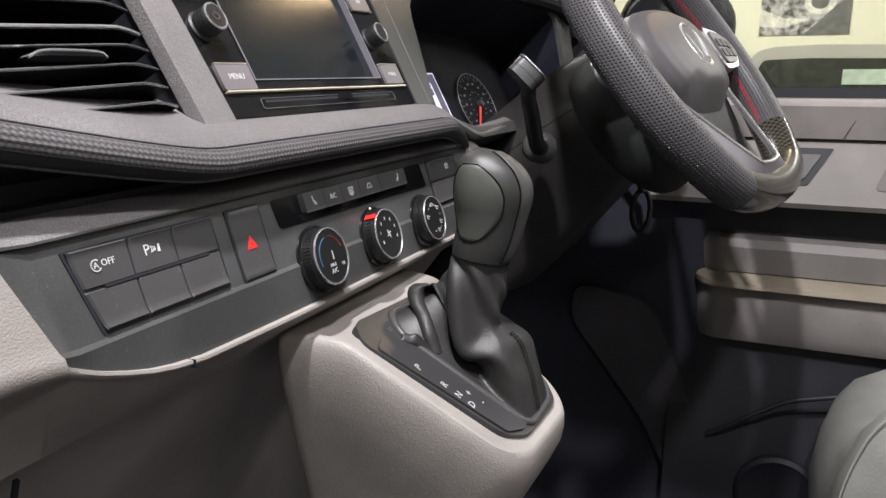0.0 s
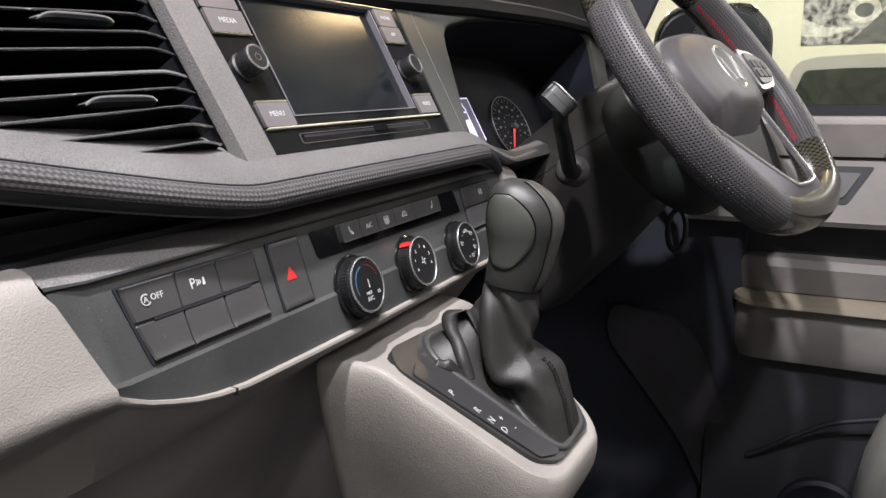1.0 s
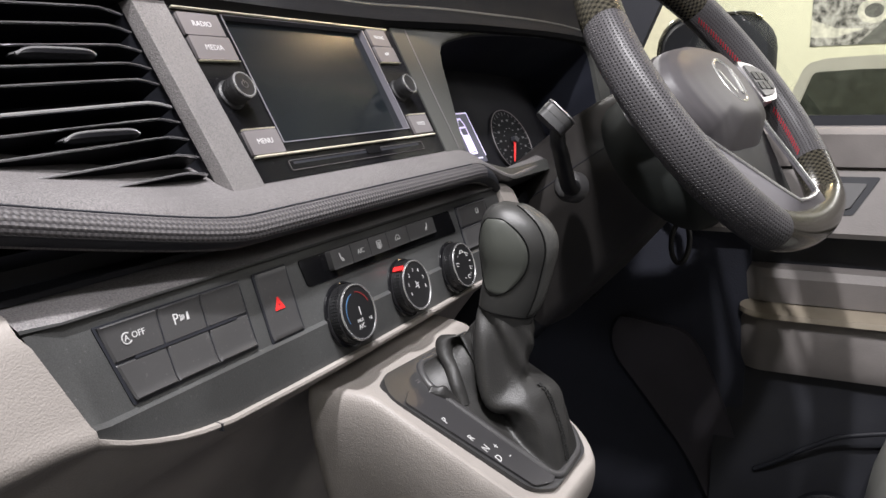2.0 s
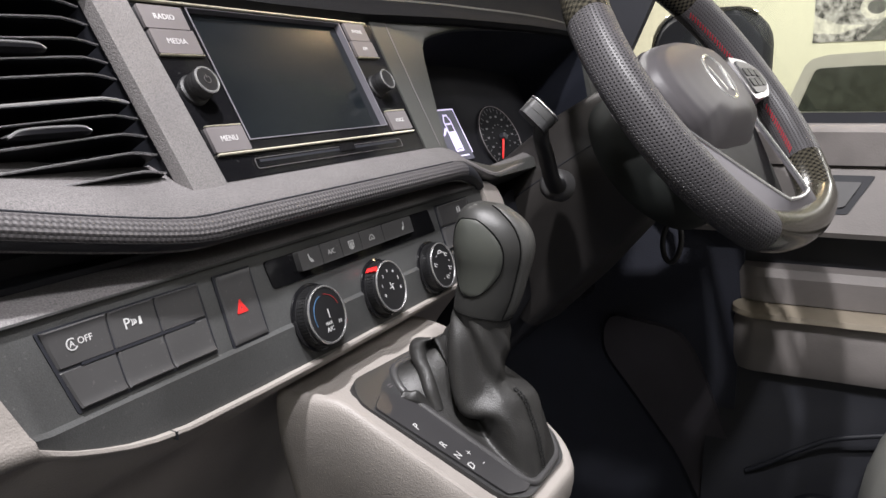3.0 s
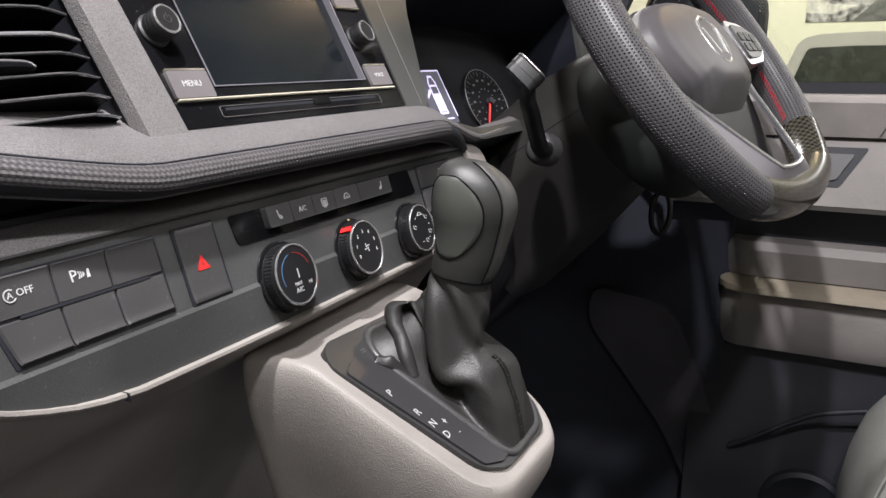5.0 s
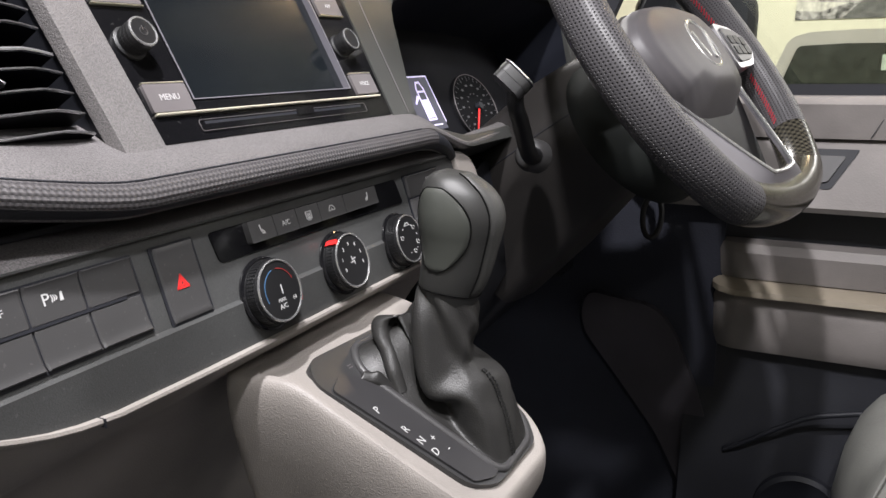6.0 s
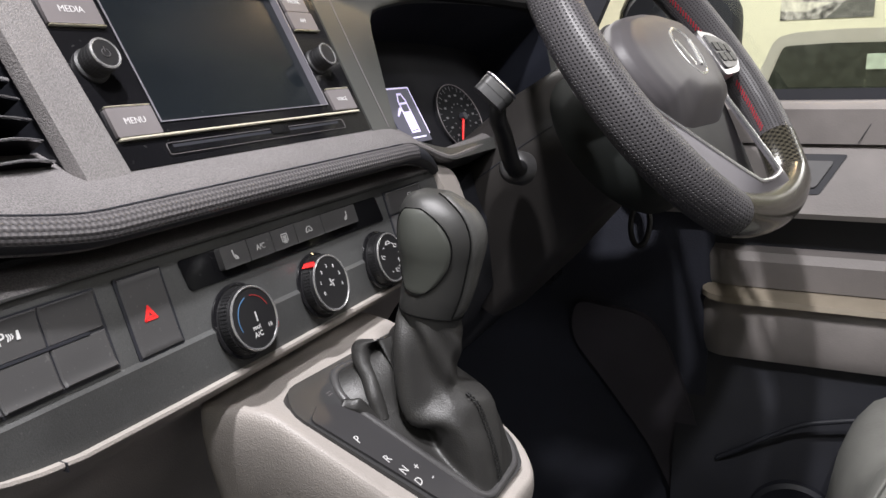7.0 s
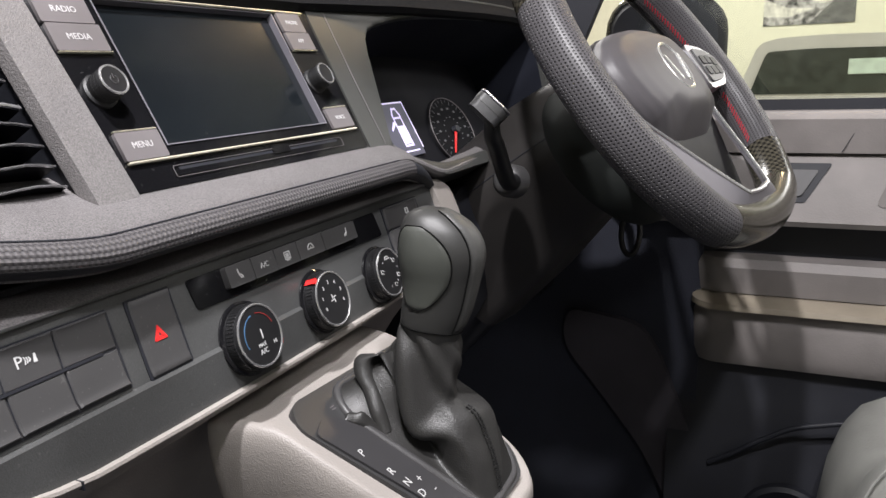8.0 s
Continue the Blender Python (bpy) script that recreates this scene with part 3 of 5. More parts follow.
outer = corner_round([(x, rv(z)) for x, z in ((0.6195, 0.878), (0.6275, 1.0125), (0.79, 1.018), (0.86, 1.0220), (0.95, 1.0205), (1.05, 1.016), (1.19, 1.005), (1.2, 0.88), (1.05, 0.856), (0.80, 0.858), (0.735, 0.858), (0.675, 0.870))], 0.008)


def cowl_point(x, v, w, sx=1.0, sv=1.0, dx=0.0):
    """A point of the instrument surround, which swells towards the driver at its top."""
    swell = 0.0
    for (x0, w0), (x1, w1) in zip(SWELL[:-1], SWELL[1:]):
        if x0 <= x <= x1:
            swell = w0 + (w1 - w0) * (x - x0) / (x1 - x0)
    swell *= max(0.0, min(1.0, v / 0.11))
    return RF @ Vector((0.9 + (x - 0.9) * sx + dx, 0.05 + (v - 0.05) * sv, w + swell))


SWELL = ((0.0, 0.0), (0.72, 0.0), (0.79, 0.003), (0.86, 0.007), (0.95, 0.017), (1.05, 0.027), (1.13, 0.035), (1.3, 0.045))
rings = [[cowl_point(x, v, w) for x, v in o] for o, w in ((outer, -0.04), (outer, 0.0005), (opening, 0.0005))]
rings.append([cowl_point(x, v, -0.0015, 0.992, 0.965) for x, v in opening])
rings.append([cowl_point(x, v, -0.006, 0.988, 0.95) for x, v in opening])
part("instrument_surround", loft(rings, caps=False), SURROUND, dash, "charcoal surround of the instruments")
part("instrument_hood", loft([[cowl_point(x, v, -0.0058, 0.988, 0.95) for x, v in opening], [RF @ Vector((0.9 + (x - 0.9) * 0.97 + 0.012, v * 0.95, -0.115)) for x, v in opening]], caps=False), material("black_hood_lining", (0.011, 0.0125, 0.019), 0.8, ior=1.25), dash, "black lining of the instrument hood")
part("side_filler", box(Matrix(), 1.175, 1.245, 0.33, 0.5, 0.6, 1.03, 0.01), BLACK, dash)
part("trim_seam", tube([RF @ Vector((0.6465, rv(0.896), 0.0008)), RF @ Vector((0.649, rv(0.95), 0.0008)), RF @ Vector((0.653, rv(1.0), 0.0008)), RF @ Vector((0.6545, rv(1.013), 0.0008))], 0.0004, 6), KEYGREY, dash)

# knee panel and the lower trim sweeping under the instruments
knee = [(0.755, 0.318, 0.80), (0.82, 0.318, 0.83), (0.95, 0.32, 0.84), (1.2, 0.32, 0.84)]
rings = []
for x, y, z in knee:
    rings.append([(x, y + 0.10, z), (x, y, z), (x, y - 0.015, z - 0.05), (x, y - 0.01, z - 0.14), (x, y + 0.05, z - 0.24), (x, y + 0.12, z - 0.32), (x, y + 0.2, z - 0.3)])
part("knee_panel", bevel(loft(rings), 0.008), DARKTRIM, dash, "dark knee panel under the steering column")
sweep = smooth_path([(0.640, 0.297, 0.8885), (0.662, 0.2945, 0.8835), (0.685, 0.293, 0.8765), (0.71, 0.292, 0.868), (0.73, 0.292, 0.8640), (0.75, 0.292, 0.8638), (0.79, 0.293, 0.8655), (0.84, 0.296, 0.867), (0.95, 0.31, 0.872)])
rings = [[p + Vector((0, dy, dz)) for dy, dz in ((0.016, 0.004), (0.010, 0.0035), (0.004, 0.0015), (0.0005, -0.0012), (0, -0.0035), (0.0015, -0.0065), (0.006, -0.0085), (0.016, -0.009))] for p in sweep]
part("lower_trim", loft(rings), LEDGE, dash, "charcoal trim sweeping under the instruments")

# ---- air vent ----
vent = thing("air_vent", radio_at(0.25, 0.9), "black louvred air vent with gloss slats", "air vent")
part("duct", loft([[RF @ Vector((x, v, w)) for x, v in ((0.12, -0.01), (0.3475, -0.01), (0.3365, 0.135), (0.12, 0.135))] for w in (-0.0065, -0.09)], caps=False), BLACK, vent)
part("duct_back", box(RF, 0.1, 0.345, -0.02, 0.14, -0.095, -0.09), BLACK, vent)
for k, z in enumerate((1.002, 0.992, 0.981, 0.971, 0.962, 0.949, 0.940, 0.930, 0.920, 0.910)):
    v = rv(z)
    xr = 0.3285 + (1.0 - z) * 0.075
    wide = abs(z - 0.949) < 1e-6
    thick = 0.0012 if wide else 0.0006
    nose = [(-0.0035, -thick * 0.6), (-0.0035, thick * 0.9), (-0.026, thick * 0.5), (-0.026, -thick * 0.5)]
    tip = [(-0.0036, -thick * 0.7), (-0.0022, -thick * 0.5), (-0.0018, thick * 0.2), (-0.0022, thick * 0.9), (-0.0036, thick * 1.05)]
    xs = ((0.12, 0.0), (0.2, 0.0), (0.26, 0.0), (xr - 0.022, 0.0), (xr - 0.012, 0.0003), (xr - 0.003, 0.002), (xr + 0.006, 0.0045))
    sag = lambda x, back: -0.0055 * (xr - x) / 0.11 - back * 0.45
    slat = part("slat", loft([[RF @ Vector((x, v + sag(x, back) + dv, dw - back)) for dw, dv in nose] for x, back in xs]), VENTBLACK, vent)
    # Light caught on the gloss bevel, made as a separate pale strip
    part("slat_edge", loft([[RF @ Vector((x, v + sag(x, back) + dv, dw - back)) for dw, dv in tip] for x, back in xs]), EDGE, slat, "pale strip standing for the glint on the slat edge")
for x0, x1, z in ((0.250, 0.298, 0.972), (0.254, 0.302, 0.9305)):
    v = rv(z)
    rings = []
    for x, s in ((x0, 0.2), (x0 + 0.004, 0.7), (x0 + 0.012, 1.0), (x1 - 0.008, 1.0), (x1 - 0.003, 0.85), (x1, 0.3)):
        rings.append([RF @ Vector((x, v + dv * s + 0.001, -0.003 + dw * s)) for dw, dv in ((-0.006, -0.002), (0.003, -0.0022), (0.0052, -0.001), (0.0048, 0.0012), (0.0025, 0.0022), (-0.006, 0.002))])
    part("tab", loft(rings), VENTBLACK, vent, "glossy sliding vent tab")
    # Highlight along the tab's upper edge, made as a pale bar
    part("tab_edge", tube(smooth_path([RF @ Vector((x, v + dv, w)) for x, dv, w in ((x0 + 0.002, 0.0, 0.0), (x0 + 0.012, 0.003, 0.0012), (x1 - 0.008, 0.003, 0.0012), (x1 - 0.001, 0.001, 0.0))]), 0.0008, 8), EDGE, vent)

# ---- infotainment unit ----
radio = thing("car_radio", radio_at(0.49, 0.9), "gloss black touchscreen radio with grey keys, screen off", "radio")
RL, RR = 0.3735, 0.6185
hole = [(0.4095, rv(0.9185)), (0.5765, rv(0.9185)), (0.5775, rv(1.0025)), (0.4075, rv(1.0025))]
bm = bmesh.new()
c4 = [(RL, rv(0.8965)), (RR, rv(0.8965)), (RR + 0.007, rv(1.0105)), (RL - 0.0105, rv(1.0105))]
o0 = [bm.verts.new(RF @ Vector((x, v, -0.02))) for x, v in c4]
o1 = [bm.verts.new(RF @ Vector((x, v, 0.0))) for x, v in c4]
h1 = [bm.verts.new(RF @ Vector((x, v, 0.0))) for x, v in hole]
h0 = [bm.verts.new(RF @ Vector((x, v, -0.02))) for x, v in hole]
for a, b in ((o0, o1), (o1, h1), (h1, h0)):
    for i in range(4):
        j = (i + 1) % 4
        bm.faces.new((a[i], a[j], b[j], b[i]))
part("fascia", bm, GLOSS, radio, "gloss black fascia", smooth=False)
bm = bmesh.new()
rim0 = [bm.verts.new(RF @ Vector((x, v, 0.0008))) for x, v in hole]
rim1 = [bm.verts.new(RF @ Vector((x * 0.985 + 0.0074, v * 0.985 + 0.0011, 0.0008))) for x, v in hole]
rim2 = [bm.verts.new(RF @ Vector((x * 0.985 + 0.0074, v * 0.985 + 0.0011, -0.005))) for x, v in hole]
for a, b in ((rim0, rim1), (rim1, rim2)):
    for i in range(4):
        j = (i + 1) % 4
        bm.faces.new((a[i], a[j], b[j], b[i]))
part("screen_bezel", bm, material("lilac_grey_bezel", (0.15, 0.145, 0.165), 0.35, 0.2), radio, "grey chamfered screen frame", smooth=False)
part("screen", prism(RF, [(0.409, rv(0.918)), (0.577, rv(0.918)), (0.577, rv(1.003)), (0.409, rv(1.003))], -0.008, -0.0046), GLASS_BLACK, radio, "dark switched-off touchscreen")


def key(name, x0, x1, z0, z1, word):
    k = part(name, prism(RF, rounded(x0, x1, rv(z0), rv(z1), 0.0008, 2), 0.0, 0.0022, 0.0005), KEYGREY, radio, "warm grey key")
    part("lettering", lettering(word, RF @ Matrix.Translation(((x0 + x1) / 2, (rv(z0) + rv(z1)) / 2, 0.0023)), 0.0054 if x0 < 0.5 else 0.0046, 0.0001), FAINT if x0 < 0.5 else WHITE, k)
    return k


key("radio_key", 0.3675, 0.402, 0.9865, 1.0005, "RADIO")
key("media_key", 0.3685, 0.4035, 0.9715, 0.986, "MEDIA")
key("menu_key", 0.3755, 0.4065, 0.9125, 0.9275, "MENU")
key("phone_key", 0.581, 0.6105, 0.988, 1.0025, "PHONE")
key("app_key", 0.5805, 0.612, 0.9745, 0.9875, "APP")
key("voice_key", 0.5805, 0.6115, 0.9135, 0.9285, "VOICE")
BRASS = material("warm_chrome_strip", (0.72, 0.68, 0.56), 0.3, 0.5)
for x0, x1, z, w in ((0.366, 0.616, 1.0035, 0.0012), (0.376, 0.6115, 0.9113, 0.0014), (0.3685, 0.4045, 0.9707, 0.0008), (0.3755, 0.4065, 0.928, 0.0008), (0.5805, 0.613, 0.9737, 0.0008), (0.5805, 0.6115, 0.9292, 0.0008)):
    part("chrome_strip", box(RF, x0, x1, rv(z) - w * 0.5, rv(z) + w * 0.5, 0.0, 0.0028, 0.0004), BRASS, radio)
part("card_slot", box(RF, 0.41, 0.578, rv(0.9045), rv(0.9062), 0.0, 0.0006), BLACK, radio)
part("slot_notch", prism(RF, rounded(0.497, 0.516, rv(0.9035), rv(0.9085), 0.001, 2), 0.0, 0.0016, 0.0004), GLOSS, radio)
part("slot_outline", tube([RF @ Vector((x, v, 0.0010)) for x, v in rounded(0.405, 0.584, rv(0.9008), rv(0.9070), 0.0016, 3)], 0.00022, 6, closed=True), KEYGREY, radio, "thin bright outline of the slot")
part("slot_flap", prism(RF, rounded(0.407, 0.582, rv(0.9015), rv(0.9045), 0.0008, 2), 0.0, 0.0008, 0.0003), GLOSS, radio)


def knurled(name, m, r, h, parent, ringmat, grip_label, seg=48):
    """A turned knob with a ribbed grip, a bright ring and a flat face."""
    k = part(name, lathe(m, [(r * 1.12, 0), (r * 1.12, 0.0015), (r * 0.98, 0.0025), (r * 0.96, h * 0.5), (r * 0.98, h - 0.001), (r * 0.9, h)], seg), RUBBER, parent, grip_label)
    bms = []
    for a in range(36):
        t = 2 * math.pi * a / 36
        for row in range(3):
            z0 = h * (0.3 + 0.2 * row)
            bms.append(box(m @ pose(0, 0, 0, 0, 0, math.degrees(t)), r * 0.93, r * 1.0, -r * 0.05, r * 0.05, z0, z0 + h * 0.14))
    part("grip_ribs", join(*bms), RUBBER, k, "", False)
    part("bright_ring", tube([m @ Vector((r * 0.91 * math.cos(a), r * 0.91 * math.sin(a), h - 0.0001)) for a in [2 * math.pi * q / seg for q in range(seg)]], 0.0008, 8, closed=True), ringmat, k)
    part("knob_face", lathe(m, [(r * 0.88, h - 0.001), (r * 0.87, h + 0.0002), (0.0, h + 0.0003)], seg), DIALBLACK, k, "", False)
    return k


for x, sign in ((0.3825, True), (0.5878, False)):
    m = RF @ Matrix.Translation((x, rv(0.950), 0.0))
    k = knurled("rotary_knob", m, 0.0090, 0.0138, radio, RINGSILVER, "black knurled rotary knob")
    if sign:
        arc = [(0.0024 * math.sin(a), 0.0024 * math.cos(a)) for a in [0.6 + (2 * math.pi - 1.2) * q / 14 for q in range(15)]]
        part("power_mark", strokes(m @ Matrix.Translation((0, 0, 0.0142)), [arc, [(0, 0.001), (0, 0.0032)]], 0.00025, 0.0002), SATIN, k)

# ---- switch panel ----
PX1 = 0.708
lowx = [(x, lip_z(x)) for x in (0.2212, 0.228, 0.235, 0.2425, 0.25, 0.2575, 0.265, 0.2725, 0.28, 0.29, 0.30, 0.34, 0.45, 0.6, PX1)]
rings = [[(panel_left(z), y, z) for y, z in ((0.335, 0.8618), (0.3125, 0.8606), (0.3050, 0.8575), (0.3025, 0.8545), (0.3020, 0.8528), (0.3016, 0.8514), (0.289, 0.81), (0.2872, 0.8052), (0.2866, 0.8044), (0.2885, 0.803))]]
for x, zl in lowx:
    zr = max(zl + 0.001, 0.8005)
    f = lambda z: 0.291 + 0.3 * (z - 0.815) - 0.0003
    rings.append([(x, y, z) for y, z in ((0.335, 0.8618), (0.312, 0.8606), (0.3030, 0.8566), (0.2992, 0.8536), (0.2990, 0.8524), (f(0.8512) + 0.0004, 0.8512), (f(zr + 0.0048), zr + 0.0048), (f(zr + 0.0040) - 0.0011, zr + 0.0040), (f(zr) - 0.0012, zr + 0.0030), (f(zl) + 0.0036 * ease(0.222, 0.29, x), zl))])
part("switch_panel", loft([r[3:] for r in rings], closed=False, caps=False), FASCIA, dash, "smooth black switch panel")
part("panel_shelf", loft([r[:4] for r in rings], closed=False, caps=False), LEDGE, dash, "charcoal shelf above the switch panel")
W0 = 0.0045


def snug(k):
    """Draws a grid's lines towards its borders."""
    return 0.5 - 0.5 * math.copysign(abs(1 - 2 * k) ** 0.4, 1 - 2 * k) if abs(k - 0.5) > 1e-6 else 0.5


def rocker(x0, x1, z0, z1, name="switch", parent=None, dish=0.0019, side=0, slant=(0.0, 0.0)):
    """A flat switch with a dished face and soft edges."""
    x0, x1, v0, v1 = x0 + 0.0002, x1 - 0.0002, hv(z0) + 0.0003, hv(z1) - 0.0003
    bm = bmesh.new()
    nx, ny = 12, 12
    grid = []
    for j in range(ny + 1):
        row = []
        for i in range(nx + 1):
            xl = x0 + slant[0] + (slant[1] - slant[0]) * snug(j / ny)
            x, v = xl + (x1 - xl) * snug(i / nx), v0 + (v1 - v0) * snug(j / ny)
            e = min(i, nx - i, j, ny - j)
            w = W0 + (0.0003 if e == 0 else 0.0012)
            f = j / ny
            f = f if side > 0 else 1 - f if side < 0 else abs(2 * f - 1)
            w += dish * f ** 3
            row.append(bm.verts.new(HF @ Vector((x, v, w))))
        grid.append(row)
    for j in range(ny):
        for i in range(nx):
            bm.faces.new((grid[j][i], grid[j][i + 1], grid[j + 1][i + 1], grid[j + 1][i]))
    rimv = grid[0] + [r[-1] for r in grid[1:]] + list(reversed(grid[-1][:-1])) + [r[0] for r in reversed(grid[1:-1])]
    low = [bm.verts.new(v.co - HF.to_3x3() @ Vector((0, 0, 0.004))) for v in rimv]
    for i in range(len(rimv)):
        j = (i + 1) % len(rimv)
        bm.faces.new((rimv[i], rimv[j], low[j], low[i]))
    return part(name, bm, BUTTON, parent)


block = thing("switch_block", HF @ Vector((0.285, hv(0.808), 0)), "block of six black push switches, mostly blank", "switch")
part("well", prism(HF, corner_round([(0.2352 + 0.0088, hv(0.8066)), (0.3322, hv(0.8066)), (0.3322, hv(0.8462)), (0.2352, hv(0.8462))], 0.0015), 0.001, W0 + 0.0003), BLACK, block)
cols = ((0.2368, 0.2715), (0.2719, 0.3005), (0.3009, 0.331))
sw = {}
for i, (a, b) in enumerate(cols):
    sw[i, 1] = rocker(a, b, 0.8272, 0.8455, parent=block, side=1, slant=(0.0042, 0.0) if i == 0 else (0, 0))
    sw[i, 0] = rocker(a, b, 0.8082, 0.8268, parent=block, side=-1, slant=(0.0086, 0.0044) if i == 0 else (0, 0))
part("slot", box(HF, 0.252, 0.322, hv(0.8262), hv(0.8278), W0 + 0.0004, W0 + 0.0016, 0.0003), BLACK, block)
FW = W0 + 0.0024


def spot(x, z, w=FW):
    return HF @ Matrix.Translation((x, hv(z), w))


m = spot(0.2545, 0.8368, W0 + 0.0016)
ringpts = lambda r, n=18: [(r * math.cos(2 * math.pi * q / n), r * math.sin(2 * math.pi * q / n)) for q in range(n + 1)]
part("stop_start_mark", join(strokes(m @ Matrix.Translation((-0.004, 0, 0)), [ringpts(0.0027)[3:17]], 0.00028), lettering("A", m @ Matrix.Translation((-0.004, 0, 0)), 0.0042, 0.0001), lettering("OFF", m @ Matrix.Translation((0.0030, 0.0004, 0)), 0.0046, 0.0001)), WHITE, sw[0, 1])
m = spot(0.2835, 0.8372, W0 + 0.0016)
waves = [[(0.0005 + 0.0011 * q, -0.0014 + 0.0003 * q), (0.001 + 0.0011 * q, 0.0), (0.0005 + 0.0011 * q, 0.0016 - 0.0003 * q)] for q in range(3)]
part("parking_mark", join(lettering("P", m @ Matrix.Translation((-0.0022, 0, 0)), 0.008, 0.0001), strokes(m, waves, 0.00025), prism(m, [(0.0044, -0.002), (0.0062, -0.002), (0.0062, 0.002), (0.0052, 0.002)], 0, 0.0003)), WHITE, sw[1, 1])

hazard = thing("hazard_switch", HF @ Vector((0.359, hv(0.806), 0)), "black hazard light switch with a red triangle", "switch")
part("well", prism(HF, rounded(0.3434, 0.3742, hv(0.8046), hv(0.8465), 0.0015, 2), 0.001, W0 + 0.0003), BLACK, hazard)
hz = rocker(0.345, 0.373, 0.8060, 0.8455, parent=hazard, dish=0.0010)
m = spot(0.3575, 0.8255, W0 + 0.0013)
part("triangle", join(strokes(m, [[(-0.0036, -0.0030), (0.0036, -0.0030), (0, 0.0036), (-0.0036, -0.0030)]], 0.0006), strokes(m, [[(-0.0017, -0.0017), (0.0017, -0.0017), (0, 0.0015), (-0.0017, -0.0017)]], 0.00045)), RED, hz, "red warning triangle")

climate = thing("climate_control", HF @ Vector((0.49, hv(0.79), 0)), "climate control with three black dials and a key row", "climate control")
part("gloss_band", prism(HF, corner_round([(0.389, hv(0.8278)), (0.601, hv(0.8262)), (0.5975, hv(0.8455)), (0.3865, hv(0.8455))], 0.003), 0.002, W0 + 0.0006, 0.0003), GLOSS, climate, "piano black band")
kx = (0.4140, 0.4375, 0.4605, 0.4850, 0.5155, 0.5600)
keys = []
for a, b in zip(kx[:-1], kx[1:]):
    keys.append(part("key", prism(HF, corner_round([(a + 0.0004, hv(0.8325)), (b - 0.0004, hv(0.8325)), (b - 0.0004, hv(0.8452)), (a + 0.0004, hv(0.8452))], 0.0015 if a in (kx[0],) or b == kx[-1] else 0.0003), W0 + 0.0004, W0 + 0.005, 0.0008), BUTTON, climate))
KW = W0 + 0.0051
seatmark = lambda s: [[(-0.0008 * s, 0.0032), (-0.0004 * s, 0.0), (0.0006 * s, -0.0018), (0.0024 * s, -0.002)], [(0.0008 * s, 0.0), (0.0022 * s, -0.0012)]]
part("seat_mark", strokes(spot(0.4245, 0.8385, KW), seatmark(1), 0.00042), WHITE, keys[0])
part("lettering", lettering("A/C", spot(0.4485, 0.8385, KW), 0.0050, 0.0001), WHITE, keys[1])
m = spot(0.4725, 0.8385, KW)
part("screen_mark", strokes(m, [[(-0.0028, -0.002), (0.0028, -0.002), (0.0028, 0.0028), (-0.0028, 0.0028), (-0.0028, -0.002)], [(-0.0012, -0.003), (-0.0012, 0.0015)], [(0, -0.003), (0, 0.0015)], [(0.0012, -0.003), (0.0012, 0.0015)]], 0.00028), WHITE, keys[2])
m = spot(0.4990, 0.8385, KW)
part("air_mark", strokes(m, [[(-0.0034, -0.001), (-0.0026, 0.0008), (-0.001, 0.0022), (0.0014, 0.0022), (0.003, 0.0004), (0.0036, -0.001), (0.0016, -0.0012)], [(-0.0016, -0.001), (0.0008, -0.001), (0.0, 0.0002)], [(-0.0034, -0.001), (-0.0026, -0.0014)]], 0.0003), WHITE, keys[3])
part("seat_mark", strokes(spot(0.5455, 0.8388, KW), seatmark(-1), 0.00042), WHITE, keys[4])


DIALBODY = material("ribbed_black_rubber", (0.014, 0.014, 0.015), 0.36)


def dial(x, z, marker):
    m = HF @ Matrix.Translation((x, hv(z), 0.001))
    r, h = 0.0201, 0.0155
    k = part("dial", lathe(m, [(r * 1.12, 0.0), (r * 1.12, 0.0045), (r * 1.07, 0.0055), (r * 1.0, 0.0056), (r * 0.99, 0.008), (r * 0.965, h - 0.003), (r * 0.96, h - 0.0015), (r * 0.9, h - 0.0016)], 56), DIALBODY, climate, "black rotary dial")
    part("collar_ring", lathe(m, [(r * 1.10, 0.004), (r * 1.135, 0.0042), (r * 1.13, 0.0052), (r * 1.06, 0.0060)], 56, False), GLOSS, k)
    bms = []
    for a in range(56):
        t = 360 * a / 56
        if abs((t - marker + 180) % 360 - 180) < 9:
            continue
        for row in range(4):
            z0 = 0.0066 + row * 0.00155
            bms.append(box(m @ pose(0, 0, 0, 0, 0, t), r * 0.955, r * 1.015, -0.0008, 0.0008, z0, z0 + 0.0011))
    part("grip_ribs", join(*bms), DIALBODY, k, "", False)
    part("bright_ring", tube([m @ Vector((r * 0.925 * math.cos(a), r * 0.925 * math.sin(a), h - 0.0006)) for a in [2 * math.pi * q / 56 for q in range(56)]], 0.0008, 8, closed=True), RINGSILVER, k, "bright ring")
    part("dial_face", lathe(m, [(r * 0.88, h - 0.002), (r * 0.87, h - 0.0006), (0.0, h - 0.0006)], 56), DIALBLACK, k, "", False)
    part("pointer", box(m @ pose(0, 0, 0, 0, 0, marker), r * 0.93, r * 1.03, -0.0019, 0.0019, 0.006, h - 0.001, 0.0003), RED, k, "red pointer")
    return k, m @ Matrix.Translation((0, 0, h - 0.0005))


def arc(r, a0, a1, n=12):
    return [(r * math.cos(radians(a0 + (a1 - a0) * q / n)), r * math.sin(radians(a0 + (a1 - a0) * q / n))) for q in range(n + 1)]


k, m = dial(0.4178, 0.8025, -28)
part("red_scale", strokes(m, [arc(0.0135, 20, 85)], 0.00022), material("dull_red_print", (0.30, 0.03, 0.03), 0.5), k)
